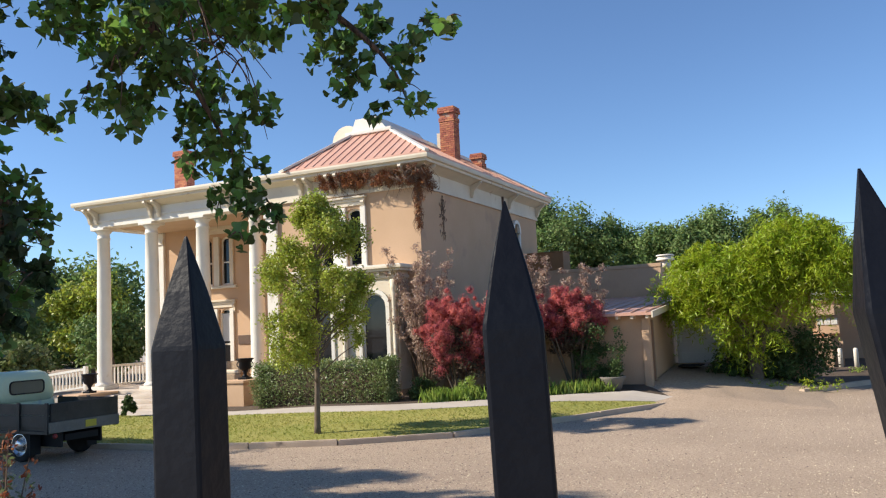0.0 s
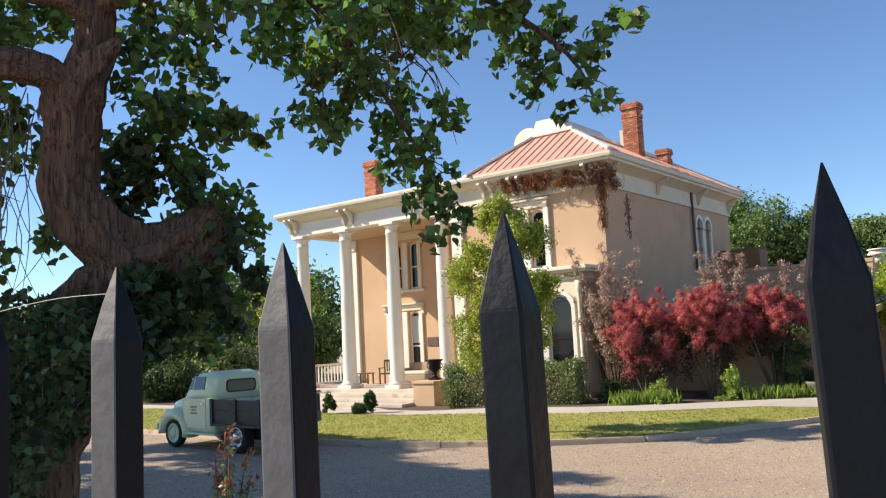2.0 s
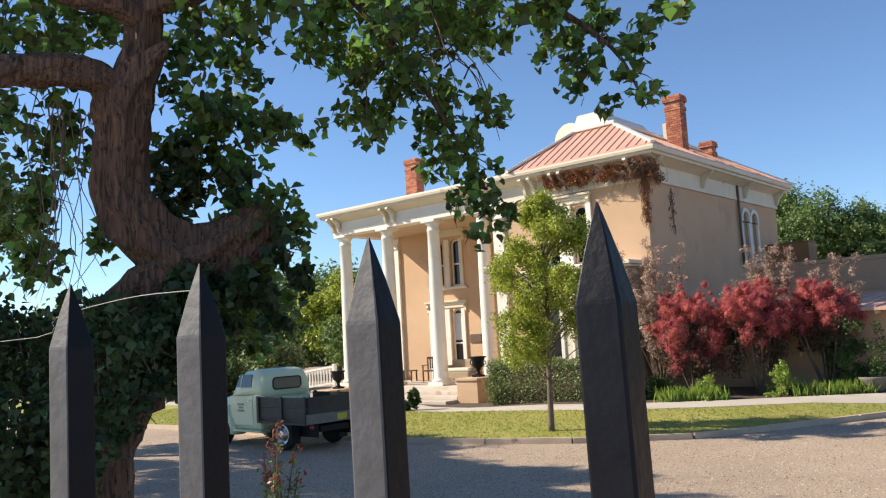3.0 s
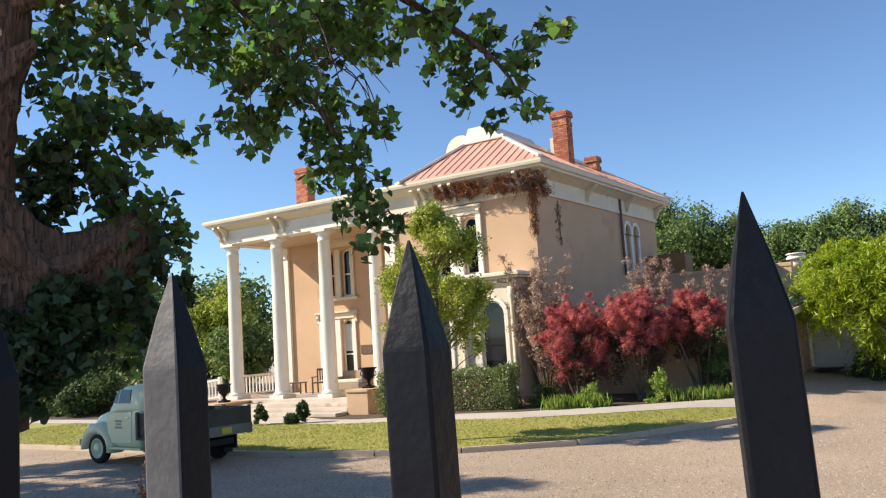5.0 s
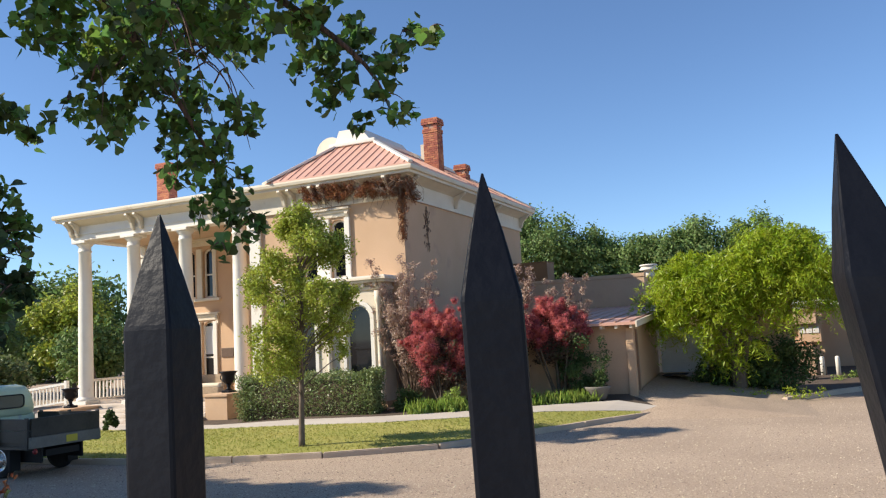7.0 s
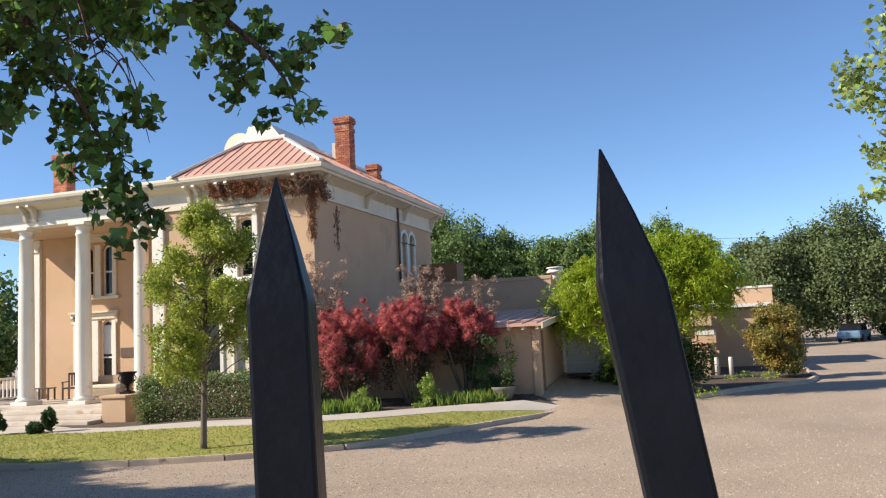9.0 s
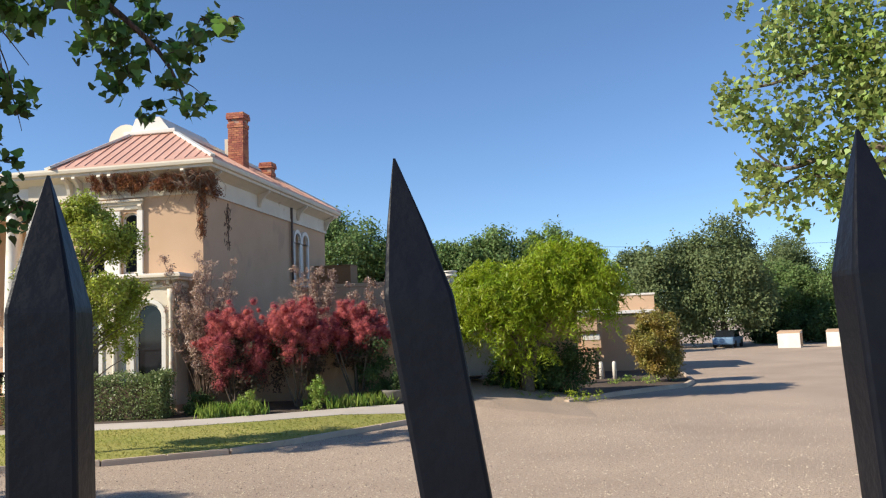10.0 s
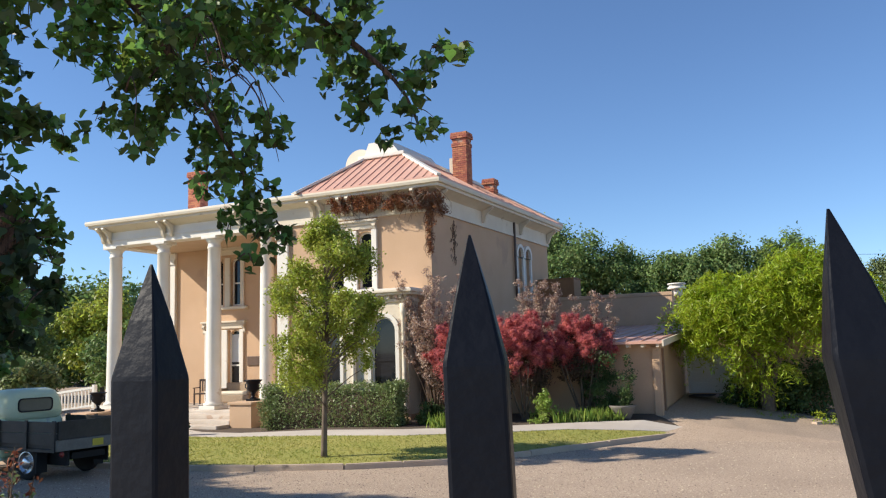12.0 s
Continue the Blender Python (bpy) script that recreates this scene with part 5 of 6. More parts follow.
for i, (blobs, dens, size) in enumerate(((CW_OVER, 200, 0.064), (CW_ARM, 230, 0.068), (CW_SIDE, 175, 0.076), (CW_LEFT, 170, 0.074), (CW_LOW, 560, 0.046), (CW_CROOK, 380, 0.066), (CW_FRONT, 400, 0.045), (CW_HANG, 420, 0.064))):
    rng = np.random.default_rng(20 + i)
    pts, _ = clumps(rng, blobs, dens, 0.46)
    # low, crook and hanging boughs take the leaf colour darkened for shade
    leaves("foliage", pts, size * rng.uniform(0.7, 1.2, len(pts)), HEART, LEAF_NEAR_SHADE if blobs in (CW_LOW, CW_FRONT, CW_HANG, CW_CROOK) else LEAF_NEAR, cw, 40 + i, droop=0.9, fold=0.22)
    r2 = random.Random(i)
    for k, (x, y, z, r) in enumerate(blobs):
        for _ in range(2):
            a = Vector((x + r2.uniform(-r, r) * 0.3, y + r2.uniform(-r, r) * 0.3, z + r * 0.5))
            b = a + Vector((r2.uniform(-1, 1), r2.uniform(-1, 1), r2.uniform(-1.2, 0.3))) * r
            part("twig", tube(bmesh.new(), [a, (a + b) / 2 + Vector((0, 0, 0.15 * r)), b], [0.006, 0.004, 0.002], 4), BARK, cw)
# unseen extra crown, added overhead to keep the trunk and the low boughs in shade
rng = np.random.default_rng(77)
high = [(rng.uniform(-13.0, -5.6), rng.uniform(-2.5, 1.2), rng.uniform(4.4, 8.6), rng.uniform(0.5, 0.95)) for _ in range(150)]
high = [b for b in high if b[2] + 0.78 * b[0] < 0.4 and b[2] + 0.62 * b[0] > -3.4]
pts, _ = clumps(rng, high, 27)
leaves("foliage", pts, 0.10 * rng.uniform(0.7, 1.2, len(pts)), HEART, LEAF_NEAR, cw, 78, droop=0.8)

# the pale cottonwood over the yard
rt = tree("pale_cottonwood_tree", "sunlit pale green cottonwood reaching over the yard")
part("trunk", tube(bmesh.new(), [(6.4, 9.3, -0.1), (6.3, 9.4, 1.5), (6.1, 9.6, 3.2), (5.7, 9.9, 4.6), (5.2, 10.1, 6.2), (5.0, 10.2, 8.0)], [0.42, 0.34, 0.30, 0.26, 0.18, 0.08], 16, 0.12), BARKP, rt, smooth=True)
for pts, rad in (
    ([(5.9, 9.8, 4.0), (5.33, 10.05, 4.5), (4.36, 10.53, 4.29), (3.59, 10.78, 4.47), (3.04, 10.96, 4.4), (2.59, 11.09, 4.32), (2.2, 11.0, 4.6)], [0.14, 0.11, 0.08, 0.055, 0.04, 0.025, 0.008]),
    ([(3.9, 10.7, 4.35), (3.3, 10.9, 4.15), (2.8, 11.1, 4.2), (2.3, 11.2, 3.95)], [0.05, 0.035, 0.02, 0.006]),
    ([(5.4, 10.0, 5.6), (4.4, 10.3, 5.7), (3.4, 10.6, 5.6), (2.5, 10.9, 5.4), (1.95, 11.0, 5.4)], [0.11, 0.07, 0.045, 0.02, 0.006]),
):
    part("limb", tube(bmesh.new(), pts, rad, 8, 0.08), BARKP, rt, smooth=True)
RT = [(2.14, 11.0, 5.15, 0.36), (1.94, 10.98, 5.39, 0.18), (2.48, 10.81, 5.59, 0.4), (2.74, 10.64, 5.95, 0.48), (3.12, 10.68, 5.49, 0.56), (2.6, 10.97, 4.88, 0.48), (3.05, 10.89, 4.75, 0.56), (3.48, 10.69, 5.03, 0.56), (2.25, 11.18, 4.21, 0.32), (2.58, 11.12, 4.1, 0.36), (2.97, 11.02, 4.13, 0.4), (3.33, 10.96, 3.88, 0.36), (2.76, 11.15, 3.58, 0.16), (2.17, 11.24, 3.85, 0.16), (3.47, 10.47, 5.82, 0.64), (2.09, 10.65, 6.32, 0.16), (3.11, 10.43, 6.27, 0.56), (3.82, 10.69, 4.51, 0.64), (3.93, 10.42, 5.47, 0.72), (3.69, 10.85, 3.84, 0.48), (4.07, 10.76, 3.45, 0.48)]
rng = np.random.default_rng(31)
pts, _ = clumps(rng, RT, 130)
leaves("foliage", pts, 0.075 * rng.uniform(0.7, 1.2, len(pts)), HEART, LEAF_RIGHT, rt, 32, droop=0.6)
pts, _ = clumps(rng, [(rng.uniform(4.2, 8.0), rng.uniform(8.5, 12.0), rng.uniform(4.5, 9.0), 0.8) for _ in range(26)], 34)
leaves("foliage", pts, 0.09 * rng.uniform(0.7, 1.2, len(pts)), HEART, LEAF_RIGHT, rt, 33, droop=0.6)

# the young tree on the lawn
yt = tree("young_tree", "slender young tree with light green crown on the lawn")
TX, TY = -10.6, 15.55
part("trunk", tube(bmesh.new(), [(TX, TY, 0.1), (TX + 0.03, TY, 1.1), (TX + 0.07, TY, 2.2), (TX + 0.13, TY, 3.5), (TX + 0.2, TY, 5.0)], [0.08, 0.06, 0.05, 0.033, 0.008], 10, 0.06), BARKP, yt, smooth=True)
rng = np.random.default_rng(51)
rl = random.Random(51)
blobs = []
for i in range(82):
    z = rl.uniform(1.85, 5.3)
    w = 1.2 * max(0.12, 1 - ((z - 3.2) / 2.25) ** 2) ** 0.5
    a = rl.uniform(0, 6.28)
    rr_ = w * rl.uniform(0.35, 1.0)
    tip = (TX - 0.1 + 0.07 * z + rr_ * math.cos(a), TY + rr_ * math.sin(a), z)
    blobs.append((*tip, rl.uniform(0.2, 0.36)))
    part("branch", tube(bmesh.new(), [(TX + 0.1, TY, z - 0.7), (TX + 0.12 + rr_ * 0.5 * math.cos(a), TY + rr_ * 0.5 * math.sin(a), z - 0.25), tip], [0.018, 0.012, 0.005], 5), BARKP, yt)
pts, _ = clumps(rng, blobs, 430, 0.6)
leaves("crown", pts, 0.062 * rng.uniform(0.7, 1.3, len(pts)), OVAL, LEAF_YOUNG, yt, 52)


def bush(name, label, category, blobs, dens, size, material, outline=OVAL, seed=1, stems=(), stem_mat=None, thick=1.0, group="", droop=0.0, spread=0.55, part_name="foliage"):
    t = thing(name, label, category, (0, 0, 0), group=group)
    for s in stems:
        part("stem", tube(bmesh.new(), s, [thick * q for q in (0.035, 0.028, 0.018, 0.008)][:len(s)], 7, 0.05), stem_mat or BARKP, t, smooth=True)
    rng = np.random.default_rng(seed)
    pts, out = clumps(rng, blobs, dens, spread)
    leaves(part_name, pts, size * rng.uniform(0.7, 1.25, len(pts)), outline, material, t, seed + 1, droop=droop, out=out * 0.8)
    return t


# clipped hedge before the bay
hd = thing("clipped_hedge", "clipped grey-green hedge below the bay window", "hedge")
rng = np.random.default_rng(61)
k = 21000
q = rng.uniform(0, 1, (k, 3))
face = rng.integers(0, 4, k)
q[face == 0, 1] = rng.beta(1, 9, (face == 0).sum())
q[face == 1, 2] = 1 - rng.beta(1, 9, (face == 1).sum())
q[face == 2, 0] = 1 - rng.beta(1, 14, (face == 2).sum())
q[face == 3, 0] = rng.beta(1, 14, (face == 3).sum())
hp = np.stack([-16.1 + 4.75 * q[:, 0], 20.15 + 0.95 * q[:, 1], 0.2 + 1.32 * q[:, 2]], 1)
hp += 0.07 * np.sin(hp[:, [1, 2, 0]] * 5.3) + rng.normal(size=hp.shape) * 0.035
leaves("foliage", hp, 0.055 * rng.uniform(0.7, 1.3, k), OVAL, LEAF_HEDGE, hd, 62)
# soil-coloured block that fills the inside of the hedge
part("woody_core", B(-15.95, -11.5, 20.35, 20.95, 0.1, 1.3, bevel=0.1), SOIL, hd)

# smoke bushes along the side wall
NEEDLE = [(0, -0.8), (0.16, 0.0), (0, 0.8), (-0.16, 0.0)]
LEAF_RED_CORE = leaf_mat("smoke_bush_depth", (0.46, 0.095, 0.09), (0.32, 0.05, 0.055), 0.2, 0.3, 0.9)


def smoke_bush(x, y, w, z0, z1, seed, low=0.2):
    """Stems, dark wine leaves below and inside, and billowing plumes of fine hairs above."""
    rng = np.random.default_rng(seed)
    h = z1 - z0
    c = (x, y, z0 + 0.55 * h)
    stems = [[(x + rng.uniform(-0.2, 0.2), y, 0.3), (x + dx * 0.4, y + dy * 0.3, 0.8), (x + dx, y + dy, 1.9)] for dx, dy in rng.uniform(-0.6, 0.6, (7, 2))]
    inner = shell_blobs(rng, (x, y, z0 + 0.38 * h), (w * 0.78, w * 0.7, h * 0.36), 30, w * 0.26, lo=-0.95)
    t = bush("smoke_bush", "smoke bush covered in fluffy crimson plumes", "bush", inner, 150, 0.075, LEAF_WINE, seed=seed, stems=stems, group="smoke bushes")
    puffs = []
    while len(puffs) < 58:
        d = rng.normal(size=3)
        d /= np.linalg.norm(d)
        if d[2] < -0.75 or (d[2] < -0.2 and rng.uniform() > low * 2):
            continue
        f = rng.uniform(0.68, 0.94)
        puffs.append((x + d[0] * w * 0.92 * f, y + d[1] * w * 0.85 * f, c[2] + d[2] * h * 0.42 * f, w * rng.uniform(0.17, 0.32), d))
    pts, outs = [], []
    core = bmesh.new()
    for px_, py_, pz_, pr_, way in puffs:
        lean = np.array((way[0] * 0.5, way[1] * 0.5, 0.75))
        for j in range(4):  # each plume is a string of smaller tufts that tapers outwards
            q = np.array((px_, py_, pz_)) + lean * pr_ * (j * 0.5 - 0.5) + rng.normal(size=3) * pr_ * 0.35
            r = pr_ * (0.78 - 0.12 * j)
            k = int(7200 * r * r)
            d = rng.normal(size=(k, 3))
            d /= np.linalg.norm(d, axis=1)[:, None]
            pts.append(q + d * (r * (0.35 + 0.75 * rng.beta(2.2, 1.6, k)))[:, None])
            outs.append(d)
            bmesh.ops.create_icosphere(core, subdivisions=2, radius=r * 0.5, matrix=Matrix.Translation(q))
    core_ob = part("plume_core", core, LEAF_RED_CORE, t, smooth=True)
    core_ob["kind"] = "stuff"
    pts, outs = np.concatenate(pts), np.concatenate(outs)
    leaves("plume", pts, 0.038 * rng.uniform(0.6, 1.5, len(pts)), NEEDLE, LEAF_RED, t, seed + 5, "fluffy crimson plumes", out=outs * 1.6)


smoke_bush(-9.86, 21.6, 1.08, 0.6, 3.2, 71, 0.4)
smoke_bush(-8.32, 22.25, 1.12, 1.0, 3.32, 72)
smoke_bush(-6.8, 23.15, 1.0, 1.25, 3.26, 73)

# purple plum shrubs behind them
rng = np.random.default_rng(81)
def plum(x, y, w, z0, z1, seed, n=22, depth=0.6):
    r = np.random.default_rng(seed)
    stems = []
    blobs = []
    for i in range(n):
        a, f = r.uniform(0, 6.28), r.uniform(0.2, 1.0)
        tip = (x + w * f * math.cos(a), y + depth * w * f * math.sin(a), r.uniform(z0 + 0.3 * (z1 - z0), z1))
        stems.append([(x + r.uniform(-0.1, 0.1), y, 0.05), (x + (tip[0] - x) * 0.4, y + (tip[1] - y) * 0.4, tip[2] * 0.55), tip])
        for s in (0.5, 0.68, 0.85, 1.0):
            blobs.append((x + (tip[0] - x) * s, y + (tip[1] - y) * s, tip[2] * (0.4 + 0.6 * s), r.uniform(0.12, 0.2)))
    bush("plum_shrub", "loose purple-leaved plum shrub against the house wall", "shrub", blobs, 420, 0.046, LEAF_MAUVE, seed=seed, stems=stems, stem_mat=TWIG, thick=0.3, group="plum shrubs")


plum(-11.0, 21.95, 1.3, 0.9, 4.85, 82, 40)
plum(-8.25, 23.5, 1.3, 1.5, 4.4, 83, 36, 0.12)
plum(-6.75, 23.62, 1.0, 1.5, 4.0, 84, 20, 0.1)

# low plants in the bed
for i, (x, y, w, z) in enumerate(((-9.1, 20.75, 0.42, 1.1), (-7.6, 21.6, 0.5, 1.2), (-5.75, 22.75, 0.7, 2.3), (-6.4, 23.1, 0.7, 2.4), (-10.75, 20.9, 0.45, 1.0), (-10.5, 21.1, 0.4, 0.9))):
    r = np.random.default_rng(90 + i)
    bush("bed_shrub", "low leafy green shrub in the planting bed", "shrub", shell_blobs(r, (x, y, z * 0.5), (w * 0.7, w * 0.6, z * 0.5), 16, w * 0.36, lo=-0.9), 420, 0.055, LEAF_IRIS if i < 2 else LEAF_DARK, seed=91 + i, group="bed shrubs")


def iris_row(x0, y0, x1, y1, n, seed):
    t = thing("iris_clump", "clump of bright green sword-shaped iris leaves", "plant", group="iris clumps")
    r = random.Random(seed)
    bm = bmesh.new()
    for _ in range(n):
        f = r.random()
        x, y = x0 + (x1 - x0) * f + r.uniform(-0.15, 0.15), y0 + (y1 - y0) * f + r.uniform(-0.22, 0.22)
        h, a, b = r.uniform(0.18, 0.46), r.uniform(0, 6.28), r.uniform(0.05, 0.22)
        s = Vector((math.cos(a + 1.57), math.sin(a + 1.57), 0)) * 0.018
        p = [Vector((x + b * math.cos(a) * u * u, y + b * math.sin(a) * u * u, 0.34 + h * u)) for u in (0, 0.5, 1)]
        v = [bm.verts.new(q) for q in (p[0] - s, p[0] + s, p[1] + s, p[2], p[1] - s)]
        bm.faces.new(v)
    ob = part("sword_leaves", bm, LEAF_IRIS, t)
    ob["kind"] = "stuff"


iris_row(-10.2, 20.15, -8.75, 20.85, 430, 1)
iris_row(-7.2, 21.8, -5.6, 22.65, 430, 2)
for i, (x, y, w, z) in enumerate(((-19.4, 18.5, 0.17, 0.8), (-17.95, 18.9, 0.18, 0.85), (-18.35, 18.75, 0.2, 0.36))):
    r = np.random.default_rng(110 + i)
    bush("small_shrub", "small clipped round evergreen by the porch steps", "shrub", shell_blobs(r, (x, y, 0.1 + z * 0.45), (w, w, z * 0.4), 26, w * 0.5, lo=-0.9), 2600, 0.05, LEAF_DARK, seed=111 + i, group="small evergreens")
pot = thing("stone_planter", "grey stone planter at the end of the bed", "planter", (-5.6, 22.75, 0.4))
part("bowl", lathe(bmesh.new(), [(0.2, 0.0), (0.24, 0.05), (0.34, 0.3), (0.38, 0.36), (0.36, 0.38), (0.28, 0.34)], 0, 0, 18), mat("grey_cast_stone", (0.2, 0.18, 0.155), 0.9), pot, smooth=True)

# dry vine under the eaves
vine = thing("dry_vine", "dead rust-brown creeper hanging under the eaves", "vine")
rng = np.random.default_rng(120)
vb = [(rng.uniform(-14.9, -10.95), YF - rng.uniform(0.02, 0.48), 0, 0) for _ in range(230)]
vb = [(x, y, rng.uniform(6.85 + 0.07 * abs(x + 11.3), 7.45), rng.uniform(0.06, 0.14)) for x, y, _, _ in vb]
vb += [(XS + rng.uniform(-0.12, 0.18) * (0.4 + (z - 5.4) / 1.6), YF - rng.uniform(0.02, 0.15), z, rng.uniform(0.06, 0.13) * (0.6 + 0.5 * (z - 5.4) / 2)) for z in np.linspace(5.45, 7.35, 70)]
vb += [(XS + rng.uniform(0.05, 0.3), YF + rng.uniform(0, 0.7), rng.uniform(6.7, 7.4), 0.12) for _ in range(30)]
pts, _ = clumps(rng, vb, 420, 0.8)
leaves("dry_leaves", pts, 0.046 * rng.uniform(0.6, 1.3, len(pts)), OVAL, LEAF_RUST, vine, 121, droop=0.8)
for i in range(120):
    x0 = rng.uniform(-14.9, -10.9) if i % 3 else rng.uniform(-12.2, -10.9)
    z0_ = rng.uniform(7.05, 7.5)
    y0_ = YF - rng.uniform(0.08, 0.5)
    dx_, dz_ = rng.uniform(-0.55, 0.55), rng.uniform(0.15, 0.6)
    part("stem", tube(bmesh.new(), [(x0, y0_, z0_), (x0 + 0.5 * dx_, y0_ - rng.uniform(-0.05, 0.1), z0_ - 0.35 * dz_), (x0 + dx_, max(y0_, YF - 0.3), z0_ - dz_)], [0.012, 0.009, 0.004], 4), TWIG, vine)
for i in range(40):
    z0_ = rng.uniform(5.9, 7.3)
    part("stem", tube(bmesh.new(), [(XS + rng.uniform(-0.15, 0.12), YF - 0.06, z0_), (XS + rng.uniform(-0.2, 0.2), YF - 0.12, z0_ - 0.3), (XS + rng.uniform(-0.15, 0.1), YF - 0.05, z0_ - rng.uniform(0.4, 0.8))], [0.010, 0.008, 0.004], 4), TWIG, vine)
for i in range(60):  # small dead tendrils clinging to the side wall
    y0_, z0_ = 24.3 + rng.normal() * 0.12, rng.uniform(5.2, 6.75)
    part("tendril", tube(bmesh.new(), [(XS + 0.012, y0_, z0_), (XS + 0.018, y0_ + rng.uniform(-0.06, 0.06), z0_ - 0.05), (XS + 0.012, y0_ + rng.uniform(-0.09, 0.09), z0_ - rng.uniform(0.06, 0.16))], [0.010, 0.012, 0.005], 4), TWIG, vine)
for i in range(9):
    x0 = rng.uniform(-11.75, -11.36)
    part("stem", tube(bmesh.new(), [(x0, YF - 0.03, 0.1), (x0 + rng.uniform(-0.25, 0.2), YF - 0.04, 1.5), (x0 + rng.uniform(-0.3, 0.2), YF - 0.03, 3.2)], [0.03, 0.024, 0.012], 6), TWIG, vine)
for j in range(1):
    y0 = 24.3
    part("stem", tube(bmesh.new(), [(XS + 0.02, y0, 6.7), (XS + 0.025, y0 + 0.06, 5.8), (XS + 0.02, y0 - 0.05, 5.2)], [0.012, 0.009, 0.004], 5), TWIG, vine)

# the lime-green tree at the garage
lt = tree("wisteria_tree", "spreading lime-green tree with drooping fronds by the ramp")
for pts, rad in (([(-2.17, 26.87, 0.0), (-2.2, 26.85, 0.8), (-2.35, 26.8, 1.6), (-2.9, 26.8, 2.6), (-3.4, 26.8, 3.4)], [0.2, 0.15, 0.13, 0.09, 0.03]), ([(-2.1, 26.9, 0.0), (-2.05, 26.9, 0.9), (-1.8, 26.9, 1.8), (-1.2, 26.9, 2.9), (-0.6, 26.9, 3.9)], [0.17, 0.13, 0.11, 0.08, 0.03]), ([(-2.15, 26.95, 0.1), (-2.1, 27.0, 1.4), (-1.9, 27.2, 2.6), (-1.8, 27.3, 4.0)], [0.13, 0.11, 0.08, 0.03])):
    part("trunk", tube(bmesh.new(), pts, rad, 16, 0.3), BARKP, lt, smooth=True)
rng = np.random.default_rng(131)
lb = shell_blobs(rng, (-3.2, 26.6, 3.35), (1.45, 1.4, 1.05), 40, 0.42, lo=-0.35) + shell_blobs(rng, (-0.75, 26.9, 3.8), (1.4, 1.4, 1.3), 44, 0.44, lo=-0.45) + shell_blobs(rng, (-2.0, 26.6, 3.5), (1.2, 1.3, 1.1), 18, 0.44)
lb += [(-4.5, 26.3, 2.6, 0.35), (-4.0, 26.0, 2.35, 0.35), (-3.4, 25.8, 2.5, 0.4), (-2.7, 25.7, 2.3, 0.35), (-2.0, 25.8, 2.2, 0.35), (-0.6, 25.9, 2.6, 0.35), (0.2, 26.4, 2.7, 0.35), (-2.8, 26.1, 1.6, 0.3), (-2.4, 26.2, 1.15, 0.28), (-1.7, 26.1, 1.7, 0.28)]
pts, out = clumps(rng, lb, 27)
ways = out * np.array((1, 1, 0.35)) + rng.normal(size=out.shape) * 0.35
ways /= np.linalg.norm(ways, axis=1)[:, None]
u_ = np.tile(np.linspace(0.12, 1.0, 9), 2)
long_ = 0.5 * rng.uniform(0.7, 1.3, len(pts))
side_ = np.cross(ways, (0, 0, 1.0))
flip_ = np.repeat((-1.0, 1.0), 9)
fr_ = pts[:, None, :] + long_[:, None, None] * (u_[None, :, None] * ways[:, None, :] + flip_[None, :, None] * 0.11 * side_[:, None, :])
fr_[:, :, 2] -= long_[:, None] * 0.75 * u_[None, :] ** 2
fr_ = fr_.reshape(-1, 3) + rng.normal(size=(len(pts) * 18, 3)) * 0.018
leaves("crown", fr_, 0.12 * rng.uniform(0.7, 1.3, len(fr_)), BLADE, LEAF_LIME, lt, 132, droop=1.2, fold=0.1, out=np.repeat(out, 18, axis=0) * 0.4 + np.array((0, 0, 0.5)))
r = np.random.default_rng(140)
bush("dark_shrub", "dark green shrub under the lime-green tree", "shrub", shell_blobs(r, (-1.1, 27.5, 0.85), (1.2, 0.7, 0.95), 34, 0.4, lo=-0.9) + shell_blobs(r, (-2.95, 27.4, 0.8), (0.65, 0.6, 0.8), 16, 0.35, lo=-0.9), 130, 0.085, LEAF_DARK, seed=141)
bush("weeds", "patch of bright weeds at the foot of the tree", "weeds", [(-2.5 + 0.32 * i + r.uniform(-0.1, 0.1), 25.9 + r.uniform(-0.35, 0.35), 0.2, 0.2) for i in range(9)], 130, 0.06, LEAF_LIME, seed=143)
bush("photinia_bush", "rounded bush of orange and green leaves", "bush", shell_blobs(r, (2.45, 32.9, 1.55), (0.95, 0.95, 1.25), 62, 0.36, lo=-0.9), 420, 0.08, LEAF_ORANGE, seed=145, stems=[[(2.45, 32.9, 0), (2.4, 32.8, 0.7), (2.6, 32.9, 1.5)]])
bush("weeds", "patch of bright weeds at the foot of the tree", "weeds", [(r.uniform(0.6, 3.2), r.uniform(32.0, 35.0), 0.1, 0.2) for i in range(16)], 110, 0.07, LEAF_IRIS, seed=147)

# shrub with rusty tips just behind the fence
r = random.Random(150)
rs = thing("rose_shrub", "straggly shrub with rust-coloured young leaves behind the fence", "shrub", (0, 0, 0))
pts_g, pts_r = [], []
for i in range(9):
    x, y = -7.0 + r.uniform(-0.1, 0.1), 5.2 + r.uniform(-0.1, 0.1)
    tip = (x + r.uniform(-0.22, 0.3), y + r.uniform(-0.2, 0.2), r.uniform(1.1, 1.75))
    part("stem", tube(bmesh.new(), [(x, y, 0), ((x + tip[0]) / 2, (y + tip[1]) / 2, tip[2] * 0.6), tip], [0.012, 0.009, 0.004], 5), TWIG, rs)
    for k in range(95):
        f = r.uniform(0.3, 1.0)
        (pts_r if f > 0.88 else pts_g).append((x + (tip[0] - x) * f + r.uniform(-0.06, 0.06), y + (tip[1] - y) * f + r.uniform(-0.06, 0.06), tip[2] * f))
